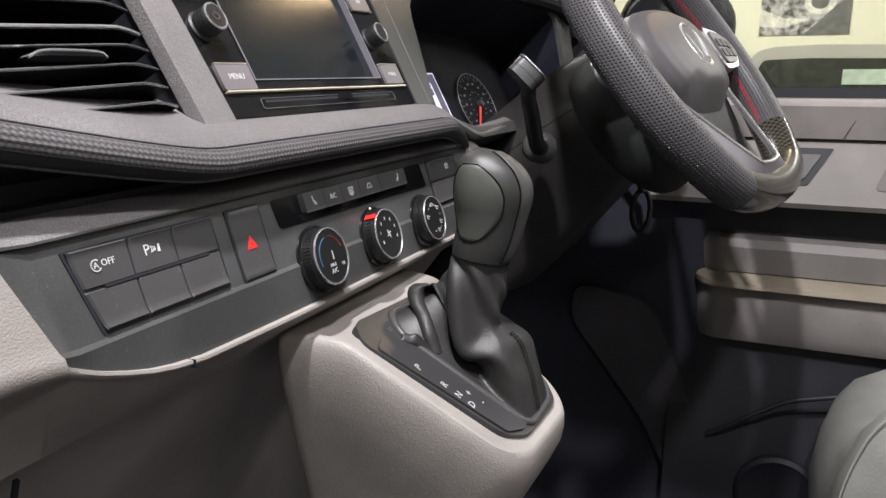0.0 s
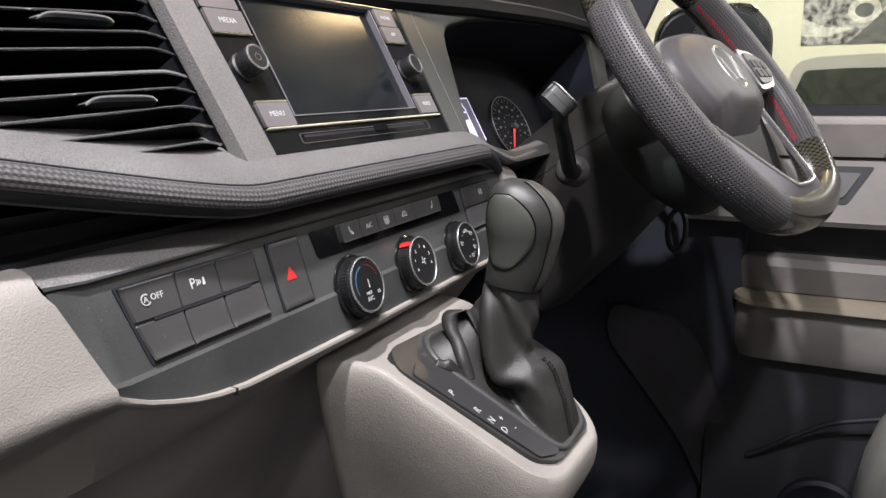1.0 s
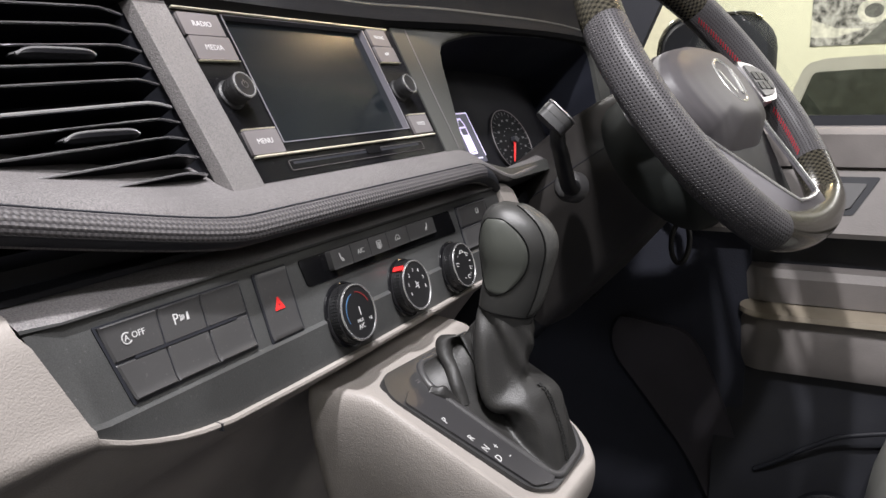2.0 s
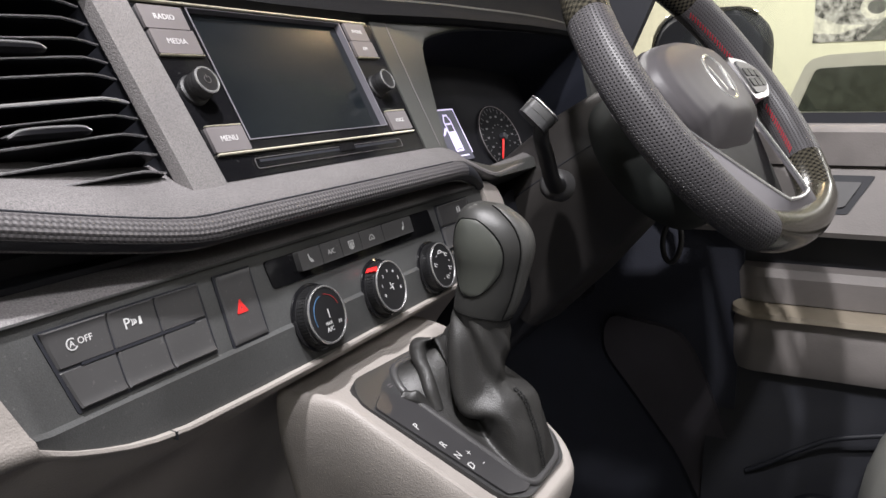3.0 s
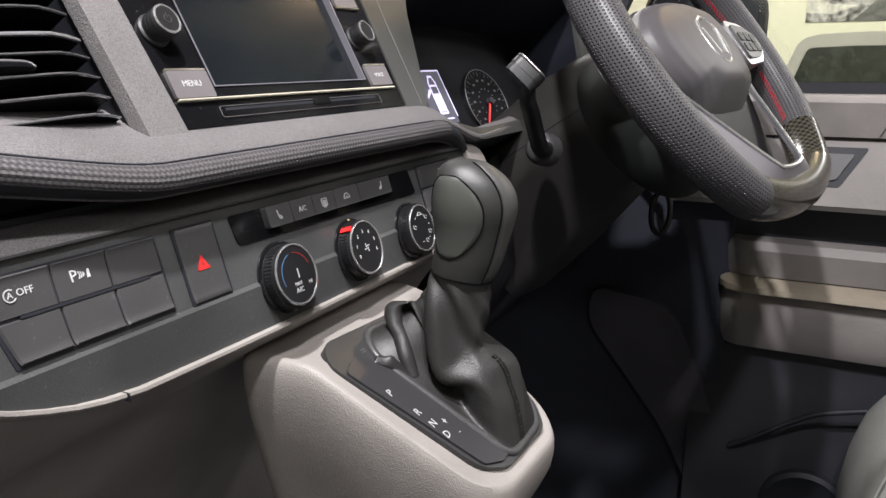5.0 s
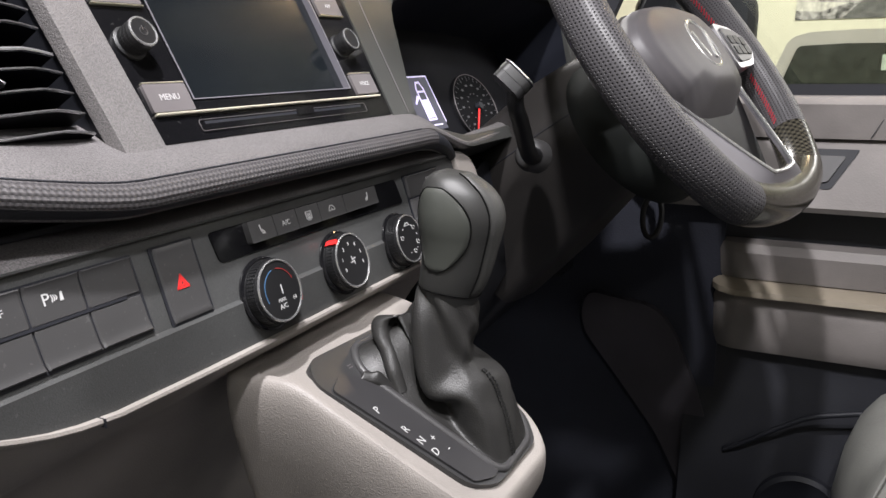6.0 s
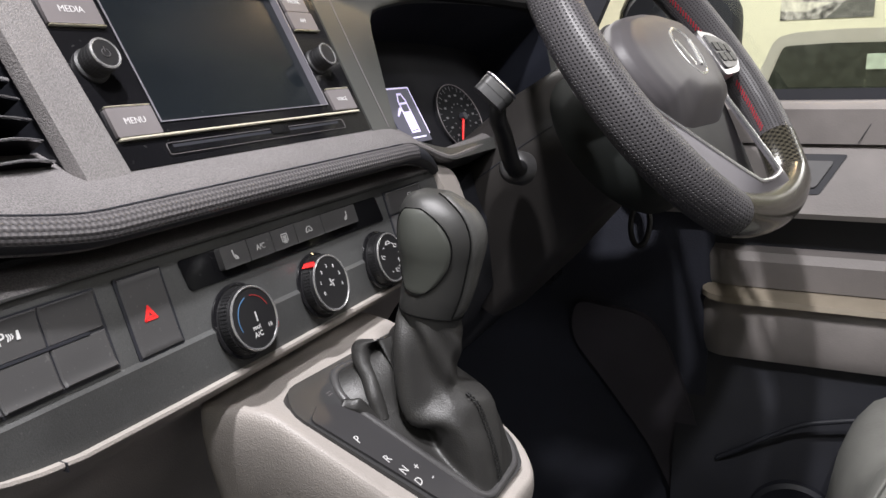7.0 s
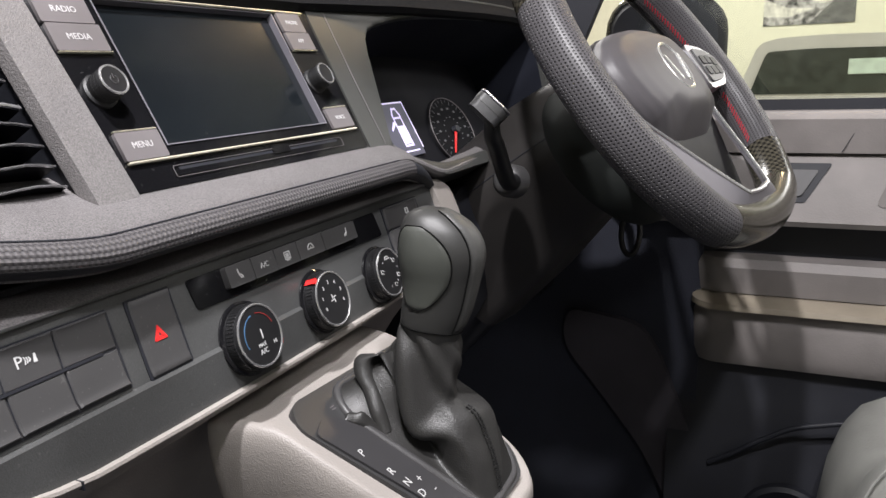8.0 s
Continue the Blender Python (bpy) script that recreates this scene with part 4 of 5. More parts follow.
part("blue_scale", strokes(m, [arc(0.0135, 105, 200)], 0.00025), BLUE, k)
part("lettering", join(lettering("A/C", m @ Matrix.Translation((-0.001, -0.0098, 0)), 0.0044, 0.0001), lettering("MAX", m @ Matrix.Translation((-0.001, -0.0058, 0)), 0.0032, 0.0001), lettering("HI", m @ Matrix.Translation((0.0106, -0.0072, 0)), 0.0034, 0.0001), strokes(m, [[(0.0012, -0.002), (0.0012, 0.003)]], 0.0004)), WHITE, k)
k, m = dial(0.4972, 0.8018, 128)
part("lettering", join(*[lettering(str(q), m @ Matrix.Translation((0.0118 * math.cos(a), 0.0118 * math.sin(a), 0)), 0.0036, 0.0001) for q, a in [(q, radians(205 - q * 37)) for q in range(7)]], strokes(m, [[(0.003 * math.cos(a), 0.003 * math.sin(a)), (0.003 * math.cos(a + 0.9) * 0.3, 0.003 * math.sin(a + 0.9) * 0.3)] for a in (0.4, 1.97, 3.54, 5.1)], 0.0003)), WHITE, k)
k, m = dial(0.5785, 0.7995, 18)
fig = lambda cx, cy, s: [[(cx - 0.0018, cy + 0.002), (cx - 0.0016, cy - 0.0006), (cx + 0.0008, cy - 0.0012)], [(cx + 0.0006 * s, cy + 0.0014), (cx + 0.0022 * s, cy + 0.0004)]]
part("air_flow_marks", join(*[strokes(m, fig(0.0115 * math.cos(a), 0.0115 * math.sin(a), 1), 0.00032) for a in (radians(40), radians(-25), radians(-75), radians(170))], strokes(m, [[(-0.0034, 0.0106), (-0.0014, 0.0126), (0.0014, 0.0126), (0.0034, 0.0106), (-0.0034, 0.0106)]], 0.00032), *[prism(m, [(0.0115 * math.cos(a) - 0.0005, 0.0115 * math.sin(a) - 0.0005), (0.0115 * math.cos(a) + 0.0005, 0.0115 * math.sin(a) - 0.0005), (0.0115 * math.cos(a), 0.0115 * math.sin(a) + 0.0006)], 0, 0.0003) for a in (radians(8), radians(-50), radians(-110), radians(60), radians(130))]), WHITE, k)

second = thing("switch_block", HF @ Vector((0.645, hv(0.808), 0)), "pair of black push switches beside the dials", "switch")
part("well", prism(HF, rounded(0.611, 0.675, hv(0.8065), hv(0.8465), 0.001, 2), 0.001, W0 + 0.0004), BLACK, second)
s1 = rocker(0.6125, 0.673, 0.8272, 0.8455, parent=second, side=1)
rocker(0.6125, 0.673, 0.8075, 0.8268, parent=second, side=-1)
part("window_mark", strokes(spot(0.650, 0.8378, W0 + 0.0016), [[(-0.003, -0.0022), (0.003, -0.0022), (0.0024, 0.0022), (-0.0024, 0.0022), (-0.003, -0.0022)], [(-0.0015, -0.003), (-0.0015, 0.001)], [(0.0015, -0.003), (0.0015, 0.001)]], 0.00025), WHITE, s1)

# ---- gear console ----
console = thing("gear_console", (0.49, 0.25, 0.40), "light grey grained gear console below the switch panel", "gear console")


def top_z(x, y):
    z = 0.590 + 0.673 * y - 0.034 * x
    k = 0.006
    d = 0.7535 - z
    return z if d > k else 0.7535 - k * math.exp(-(k - d) / k) if d < k else z


top = corner_round([(0.399, 0.315), (0.4035, 0.272), (0.432, 0.161), (0.454, 0.1475), (0.541, 0.1455), (0.5605, 0.162), (0.577, 0.272), (0.59, 0.315)], 0.016, 4)
rings = []
for d, g, rec in ((0.0, -0.006, 0.0055), (0.0002, -0.0035, 0.003), (0.0018, -0.001, 0.001), (0.006, 0.0007, 0.0), (0.014, 0.0014, 0.0), (0.025, 0.001, 0.002), (0.04, -0.001, 0.009), (0.06, -0.0055, 0.02), (0.085, -0.012, 0.034), (0.12, -0.022, 0.05), (0.17, -0.033, 0.07), (0.24, -0.042, 0.09), (0.34, -0.048, 0.12)):
    ring = []
    for x, y in top:
        x2 = 0.49 + (x - 0.49) * (1 + g / 0.085)
        y2 = y + (0.315 - y) / 0.175 * rec
        ring.append((x2, y2, top_z(x, y) - d))
    rings.append(ring)
part("body", loft(rings), GREY, console, "light grey grained console body")
plate = corner_round([pl(x, y) for x, y in ((0.430, 0.2685), (0.4185, 0.256), (0.447, 0.165), (0.467, 0.1545), (0.534, 0.1535), (0.552, 0.167), (0.5635, 0.222), (0.562, 0.266))], 0.008)
part("plate", prism(PF, plate, -0.006, 0.0012, 0.0008), material("black_selector_plate", (0.036, 0.036, 0.037), 0.42, grain=1500, bump=0.2, dist=0.0003), console, "black selector plate")
insert = corner_round([pl(x, y) for x, y in ((0.4375, 0.2525), (0.423, 0.247), (0.4505, 0.1645), (0.467, 0.1585), (0.478, 0.1595), (0.4565, 0.243))], 0.003)
strip = part("selector_strip", prism(PF, insert, 0.0008, 0.0030, 0.001), material("charcoal_selector_strip", (0.034, 0.033, 0.035), 0.42), console, "raised black strip with selector letters")
for word, x, y in (("P", 0.4372, 0.2248), ("R", 0.4422, 0.2078), ("N", 0.4445, 0.198), ("D", 0.4462, 0.189), ("+", 0.4545, 0.195), ("-", 0.4572, 0.186)):
    u, v = pl(x, y)
    part("lettering", lettering(word, PF @ Matrix.Translation((u, v, 0.0031)), 0.0078, 0.0001, 4), WHITE, strip)
u, v = pl(0.454, 0.254)
part("small_mark", strokes(PF @ Matrix.Translation((u, v, 0.0013)), [[(-0.002, -0.001), (0.002, -0.001)], [(-0.002, 0.001), (0.002, 0.001)]], 0.0003, 0.0001), KEYGREY, console)

# ---- gear lever ----
lever = thing("gear_lever", (0.505, 0.205, 0.70), "black gear selector with leather gaiter", "gear lever")
NECK = Vector((0.5025, 0.205, 0.788))
EY = Vector((-0.42, 0.9, 0)).normalized()
EX = Vector((0.9, 0.42, 0)).normalized()
# height, reach forward, reach rearward, lean of the section
knobsec = [(0.780, 0.0165, 0.0165, 0.17), (0.7925, 0.0192, 0.0215, 0.17), (0.802, 0.0183, 0.0261, 0.15), (0.810, 0.0170, 0.0292, 0.13), (0.8184, 0.0165, 0.0318, 0.10), (0.8264, 0.0168, 0.0341, 0.08), (0.8344, 0.0178, 0.0365, 0.05), (0.8423, 0.0181, 0.0374, 0.03), (0.850, 0.0176, 0.0354, 0.01), (0.858, 0.0165, 0.0300, 0.0), (0.8638, 0.0142, 0.0230, 0.0), (0.8676, 0.0110, 0.0170, 0.0), (0.8702, 0.0064, 0.0100, 0.0), (0.8714, 0.0015, 0.0030, 0.0)]


def along_knob(z, i):
    """The value in column i of the knob's sections at height z, on a smooth curve."""
    ks = knobsec
    k = max(1, min(len(ks) - 1, next((n for n, row in enumerate(ks) if z <= row[0]), len(ks) - 1)))
    h = max(0.0, min(1.0, (z - ks[k - 1][0]) / (ks[k][0] - ks[k - 1][0])))
    slope = lambda n: (ks[min(n + 1, len(ks) - 1)][i] - ks[max(n - 1, 0)][i]) / (ks[min(n + 1, len(ks) - 1)][0] - ks[max(n - 1, 0)][0])
    d = ks[k][0] - ks[k - 1][0]
    a, b = ks[k - 1][i], ks[k][i]
    return a * (1 + 2 * h) * (1 - h) ** 2 + slope(k - 1) * d * h * (1 - h) ** 2 + b * h * h * (3 - 2 * h) + slope(k) * d * h * h * (h - 1)


def knob_point(t, a, out=0.0):
    """A point of the knob's skin at height t and angle a; a = 0 faces rearward, pi/2 the driver's side."""
    z = 0.780 + 0.0914 * t
    fore, rear, lean = along_knob(z, 1), along_knob(z, 2), along_knob(z, 3)
    ra, s = (fore + rear) / 2 + out, (rear - fore) / 2
    rb = 0.80 * (ra - out) + 0.0018 + out
    ca, sa = math.cos(a), math.sin(a)
    q = 2.3
    rr = (abs(ca) ** q + abs(sa) ** q) ** (-1 / q)
    off = ra * ca * rr + s
    return Vector((NECK.x, NECK.y, z - lean * off + out * 0.5 * t)) - EY * off + EX * rb * sa * rr


def knob_skin(t0, t1, a0, a1, out, n=28, m=20):
    """A patch of the knob's skin lifted by out, closed at its rim down to the skin."""
    bm = bmesh.new()
    rows = []
    for j in range(n + 1):
        t = t0 + (t1 - t0) * j / n
        rows.append([bm.verts.new(knob_point(t, a0(t) + (a1(t) - a0(t)) * i / m, out if 0 < i < m and 0 < j < n else -0.0004)) for i in range(m + 1)])
    for j in range(n):
        for i in range(m):
            bm.faces.new((rows[j][i], rows[j][i + 1], rows[j + 1][i + 1], rows[j + 1][i]))
    return bm


SEAM = material("dull_black_seam", (0.003, 0.003, 0.003), 0.9, ior=1.2)
KNOB = material("satin_black_knob", (0.025, 0.025, 0.024), 0.46, grain=1300, bump=0.3, dist=0.0003)
KNOBHIDE = material("black_knob_leather", (0.048, 0.048, 0.046), 0.45, grain=1300, bump=0.45, cell=True, dist=0.0004)
knob = part("knob", loft([[knob_point(t / 40, 2 * math.pi * k / 48) for k in range(48)] for t in range(41)]), KNOB, lever, "satin black moulded knob")


def oval(sign):
    def f(t):
        k = max(0.0, 1 - ((t - 0.60) / 0.31) ** 2)
        return 4.06 + sign * 0.86 * math.sqrt(k) * (1.0 if t > 0.5 else 0.75 + 0.5 * (t - 0.2) / 0.6)
    return f


part("side_inlay", knob_skin(0.29, 0.905, oval(-1), oval(1), 0.0006), material("smooth_olive_black_inlay", (0.048, 0.051, 0.045), 0.44, grain=1500, bump=0.15, dist=0.0002, vary=0.08), knob, "smooth inlaid side panel")
rim_pts = [knob_point(t, oval(1)(t), 0.0005) for t in [0.295 + 0.6 * k / 24 for k in range(25)]] + [knob_point(t, oval(-1)(t), 0.0005) for t in [0.895 - 0.6 * k / 24 for k in range(25)]]
part("inlay_seam", tube(rim_pts, 0.00045, 6, closed=True), SEAM, knob)
part("cover_seam", tube([knob_point(0.15 + 0.83 * k / 40, -0.95, 0.0004) for k in range(41)], 0.0005, 6), SEAM, knob)
part("rear_cover", knob_skin(0.15, 0.995, lambda t: -0.93, lambda t: 1.35, 0.0007), KNOBHIDE, knob, "grained leather rear cover")
part("collar_seam", tube([knob_point(0.137, 2 * math.pi * k / 48, 0.0001) for k in range(48)], 0.0006, 6, closed=True), SEAM, knob)

base = corner_round([(0.457, 0.2470), (0.4765, 0.1600), (0.484, 0.1560), (0.530, 0.1570), (0.5475, 0.17), (0.5565, 0.222), (0.553, 0.258), (0.47, 0.262)], 0.010, 6)
# an even walk round the foot
pts = [Vector((x, y)) for x, y in base]
lens = [(pts[(i + 1) % len(pts)] - p).length for i, p in enumerate(pts)]
total = sum(lens)
NB = 110
foot = []
for k in range(NB):
    s = total * k / NB
    i = 0
    while s > lens[i]:
        s -= lens[i]
        i += 1
    foot.append(pts[i].lerp(pts[(i + 1) % len(pts)], s / lens[i]))
rings = []
levels = 44


def lump(a, c, w):
    d = (a - c + math.pi) % (2 * math.pi) - math.pi
    return math.exp(-(d / w) ** 2)


for j in range(levels + 1):
    f = j / levels
    if f < 0.62:
        g, h = f / 0.62 * 0.93, (f / 0.62) ** 1.1 * 0.56
    else:
        g, h = 0.93 + 0.07 * (f - 0.62) / 0.38, 0.56 + 0.44 * (f - 0.62) / 0.38
    ring = []
    for k, p in enumerate(foot):
        low = Vector((p.x, p.y, 0.590 + 0.673 * p.y - 0.034 * p.x + 0.0015))
        out = low - NECK
        ang = math.atan2(-out.dot(EY), out.dot(EX))
        hi = NECK - EY * (math.sin(ang) * 0.0192 + 0.001) + EX * math.cos(ang) * 0.0172 + Vector((0, 0, 0.005 - 0.0033 * math.sin(ang)))
        radial = Vector((out.x, out.y, 0)).normalized()
        crest = -2.85 + 2.8 * (f - 0.5)
        tuck = lump(ang, crest + 0.85, 0.50) * math.sin(math.pi * min(1.0, f / 0.92)) ** 0.7
        gg = g + (1 - g) * 0.62 * tuck
        hidden = lump(ang, -2.60, 0.68) * math.exp(-((f - 0.35) / 0.36) ** 4) * min(1.0, f / 0.05)
        gg += (0.97 - gg) * 0.80 * hidden if gg < 0.97 else 0.0
        q = Vector((low.x + (hi.x - low.x) * gg, low.y + (hi.y - low.y) * gg, low.z + (hi.z - low.z) * h * (1 - 0.12 * tuck) * (1 - 0.82 * hidden)))
        mid = math.sin(math.pi * min(1, f / 0.95)) ** 0.8
        # full hide on the rear, a deep hollow under the front fold
        swell = 0.009 * mid * lump(ang, 1.7, 1.0)
        hollow = -0.010 * lump(ang, crest + 0.6, 0.35) * lump(f, 0.45, 0.25)
        ridge = 0.011 * lump(ang, crest - 0.28, 0.36) * math.exp(-((f - 0.60) / 0.22) ** 2)
        front = 0.004 * lump(ang, -1.2, 0.3) * mid
        crease = -0.0035 * lump(ang, 1.25 + 1.2 * (f - 0.55), 0.9) * lump(f, 0.60, 0.035) + 0.002 * lump(ang, 1.3, 1.0) * lump(f, 0.54, 0.05)
        sag = -0.004 * lump(ang, 0.75, 0.16) * lump(f, 0.25, 0.2)
        waist = -0.007 * lump(ang, 1.25, 1.0) * math.exp(-((f - 0.66) / 0.12) ** 2) + 0.003 * lump(ang, 1.6, 0.9) * math.exp(-((f - 0.50) / 0.08) ** 2)
        q += radial * (waist + swell + hollow + ridge + front + crease + sag)
        q.z += 0.005 * lump(ang, 1.9, 0.8) * mid
        q += EY * 0.006 * math.exp(-((f - 0.66) / 0.17) ** 2)
        for a0, w, amp in ((-2.2, 0.34, -0.0026), (-1.75, 0.30, 0.0024), (-3.1, 0.34, -0.0024), (-2.65, 0.30, 0.0022), (-4.1, 0.34, -0.0022)):
            q += radial * amp * lump(ang, a0 + 4.5 * (f - 0.97), w) * math.exp(-((f - 0.80) / 0.17) ** 4)
        q += radial * 0.0022 * (0.5 - abs(math.sin(3 * ang + 3 * f))) * mid * lump(ang, 1.9, 0.9)
        q += radial * (0.0012 * noise.noise(q * 45) + 0.0003 * noise.noise(q * 160)) * mid
        ring.append(q)
    rings.append(ring)


def pleat(left, right):
    """A pleat of hide: a rounded crest, a hollow beside it, and the ridge where the main sheet begins."""
    lc, rc = smooth_path(left, 6), smooth_path(right, 6)
    rows = []
    for p, q in zip(lc, rc):
        gap = (q - p).length
        deep = min(0.014, 0.75 * gap)
        r = min(0.0062, 0.0026 + 0.3 * gap)
        sec = [p + EY * r * 0.7 + EX * 0.020 - Vector((0, 0, 0.006)), p + EY * r * 1.05 + EX * r * 1.3, p + EY * r * 0.75 + EX * r * 0.3, p,
               p - EY * r * 0.75 + EX * r * 0.35, p - EY * r * 1.0 + EX * r * 1.3, p.lerp(q, 0.5) + EX * deep, q + EY * r * 0.3 + EX * r * 1.2, q, q - EY * 0.0035 + EX * 0.0012, q - EY * 0.010 + EX * 0.009]
        rows.append(smooth_path(sec, 4))
    bm = loft(rows, closed=False, caps=False)
    for v in bm.verts:
        v.co += EX * (0.0014 * noise.noise(v.co * 60) + 0.0002 * noise.noise(v.co * 240))
    return bm


crest_line = [(0.4655, 0.2235, 0.7285), (0.4680, 0.2295, 0.7414), (0.4721, 0.2357, 0.7523), (0.4742, 0.2416, 0.7607), (0.4776, 0.2436, 0.7677), (0.4811, 0.2410, 0.7718), (0.4848, 0.2348, 0.7736)]
ridge_line = [(0.4934, 0.2044, 0.729), (0.4885, 0.2091, 0.7346), (0.4855, 0.2146, 0.7415), (0.4837, 0.2192, 0.7485), (0.4836, 0.2240, 0.7566), (0.4843, 0.2292, 0.7653), (0.4854, 0.2347, 0.7737)]
# the small fold at the front corner of the foot
tuck_line = smooth_path([(0.4530, 0.2440, 0.7420), (0.4550, 0.2425, 0.7437), (0.4577, 0.2388, 0.7428), (0.4607, 0.2351, 0.7426), (0.4642, 0.2307, 0.7364), (0.4670, 0.2260, 0.7302)], 6)
tuck_rows = []
for p in tuck_line:
    base = Vector((p.x - 0.001, p.y, 0.591 + 0.673 * p.y - 0.034 * p.x))
    tuck_rows.append(smooth_path([base - EX * 0.003 + Vector((0, 0, 0.001)), base.lerp(p, 0.5) - EX * 0.0032, p - EX * 0.0008, p + EX * 0.0022, p + EX * 0.008 - Vector((0, 0, 0.0035)), p + EX * 0.020 - Vector((0, 0, 0.004))], 4))
bm = join(loft(rings, caps=False), pleat(crest_line, ridge_line), loft(tuck_rows, closed=False, caps=False))
part("gaiter", bm, LEATHER, lever, "creased black leather gaiter")
foot3 = [Vector((p.x, p.y, 0.590 + 0.673 * p.y - 0.034 * p.x + 0.002)) for p in foot]
part("gaiter_frame", tube(foot3, 0.0030, 10, closed=True), BUTTON, lever, "rolled leather welt round the foot")
# two lines of stitching down the rear seam
rear = min(range(NB), key=lambda k: (Vector((foot[k].x, foot[k].y)) - Vector((0.498, 0.1565))).length)
for off in (0, 1):
    for j in range(2, 25):
        a, b = Vector(rings[j][rear + off]), Vector(rings[j + 1][rear + off])
        o = Vector((-0.0007, -0.0007, 0.0009))
        part("stitch", tube([a.lerp(b, 0.12) + o, a.lerp(b, 0.78) + o], 0.0008, 5), THREAD, lever)

# ---- steering wheel ----
WC, PSI, TH, WR = Vector((0.8924, 0.1167, 0.9377)), -0.1966, 0.9252, 0.1898
WX = Vector((math.cos(PSI), math.sin(PSI), 0))
WY = Vector((-math.sin(PSI) * math.cos(TH), math.cos(PSI) * math.cos(TH), math.sin(TH)))
WF = frame_at(WC, WX, WY)
wheel = thing("steering_wheel", WC - Vector((0, 0, 0.16)), "black sports steering wheel, perforated leather and carbon, red stitching", "steering wheel")


def rim_mid(deg):
    a = radians(deg)
    x, y = WR * math.sin(a), WR * math.cos(a)
    lim = -0.805 * WR
    if y < lim:
        y = lim + 0.49 * (y - lim)
    return x, y


def rim_ring(deg, fat=1.0, n=28):
    """The section of the rim at an angle from the top; flat-oval, thicker where the thumbs rest."""
    x, y = rim_mid(deg)
    x1, y1 = rim_mid(deg + 1)
    x0, y0 = rim_mid(deg - 1)
    t = Vector((x1 - x0, y1 - y0)).normalized()
    o = Vector((-t.y, t.x))  # outward
    if o.dot(Vector((x, y))) < 0:
        o = -o
    thumb = math.exp(-((abs((deg % 360) - 180) - 130) / 18) ** 2) + math.exp(-((abs((deg % 360) - 180) - 62) / 16) ** 2)
    a, b = (0.0188 + 0.0012 * thumb) * fat, (0.0212 + 0.0006 * thumb) * fat
    ring = []
    for k in range(n):
        q = 2 * math.pi * k / n
        c, s = math.cos(q), math.sin(q)
        e = 2.3
        r = (abs(c) ** e + abs(s) ** e) ** (-1 / e)
        p = Vector((x, y)) + o * a * c * r
        ring.append(WF @ Vector((p.x, p.y, b * s * r)))
    return ring


def rim_arc(name, a0, a1, mat, label, fat=1.0, step=2.0, uv=None):
    n = max(2, int(abs(a1 - a0) / step))
    rings = [rim_ring(a0 + (a1 - a0) * k / n, fat * (0.985 if k in (0, n) and fat > 1 else 1)) for k in range(n + 1)]
    return part(name, loft(rings, uv=uv), mat, wheel, label)


rim_arc("rim_top", -64, 45, CARBON, "lacquered carbon top of the rim", 1.0, uv=(54, 16))
near = rim_arc("rim_grip", 215, 296, PERFO, "perforated black leather grip", 1.006, uv=(88, 38))
far = rim_arc("rim_grip", 45, 124, PERFO, "perforated black leather grip", 1.006, uv=(77, 38))
rim_arc("rim_bottom", 124, 215, CARBON, "lacquered carbon flat bottom of the rim", 1.0, uv=(40, 16))


def stitching(a0, a1, parent, depth=0.93):
    """Red cross stitches along the inner side of the rim."""
    n = int((a1 - a0) / 1.5)
    for k in range(n):
        deg = a0 + (a1 - a0) * k / n
        r0, r1 = rim_ring(deg, 1.01), rim_ring(deg + 1.7, 1.01)
        a, b = Vector(r0[14]), Vector(r1[15])
        part("red_stitch", tube([a, Vector(rim_ring(deg + 1.0, 1.022)[14]).lerp(Vector(rim_ring(deg + 1.0, 1.022)[15]), 0.5), b], 0.0008, 5), REDTHREAD, parent)


stitching(47, 84, far)
stitching(98, 122, far)
stitching(225, 262, near)

# hub pad
hub_out = corner_round([(-0.122, 0.022), (-0.082, 0.056), (0.0, 0.066), (0.082, 0.056), (0.104, 0.022), (0.094, -0.028), (0.054, -0.094), (-0.054, -0.094), (-0.108, -0.028)], 0.024, 5)
HUB = material("matt_black_airbag_cover", (0.058, 0.054, 0.058), 0.5, grain=1500, bump=0.15, dist=0.0003)
hub_sec = [(-0.045, 0.86), (-0.025, 0.96), (-0.010, 1.0), (-0.002, 0.99), (0.005, 0.95), (0.0115, 0.86), (0.0155, 0.72), (0.0182, 0.52), (0.0195, 0.3), (0.0198, 0.02)]
CREASE = -0.040
rings = []
for (w0, s0), (w1, s1) in zip(hub_sec[:-1], hub_sec[1:]):
    for step in range(4):
        k = step / 4
        w, s = w0 + (w1 - w0) * k, s0 + (s1 - s0) * k
        ring = []
        for x, y in hub_out:
            px, py = x * s, y * s - 0.010 * (1 - s)
            below = CREASE - py
            fold = 0.5 * (below + math.sqrt(below * below + 0.000012)) if w > -0.02 else 0.0
            ring.append(WF @ Vector((px, py, w - 0.90 * fold)))
        rings.append(ring)
bm = loft(rings)
part("hub_pad", bm, HUB, wheel, "matt black airbag cover")
part("hub_groove", prism(WF, [(x * 1.03, y * 1.03) for x, y in hub_out], -0.03, -0.012), BLACK, wheel)
def badge_bar(x0, y0, x1, y1):
    a, b = Vector((x0, y0 + 0.004)), Vector((x1, y1 + 0.004))
    m = WF @ pose((a.x + b.x) / 2, (a.y + b.y) / 2, 0.0182, 0, 0, math.degrees(math.atan2(b.y - a.y, b.x - a.x)))
    return box(m, -(b - a).length / 2, (b - a).length / 2, -0.0019, 0.0019, 0, 0.0024, 0.0008)


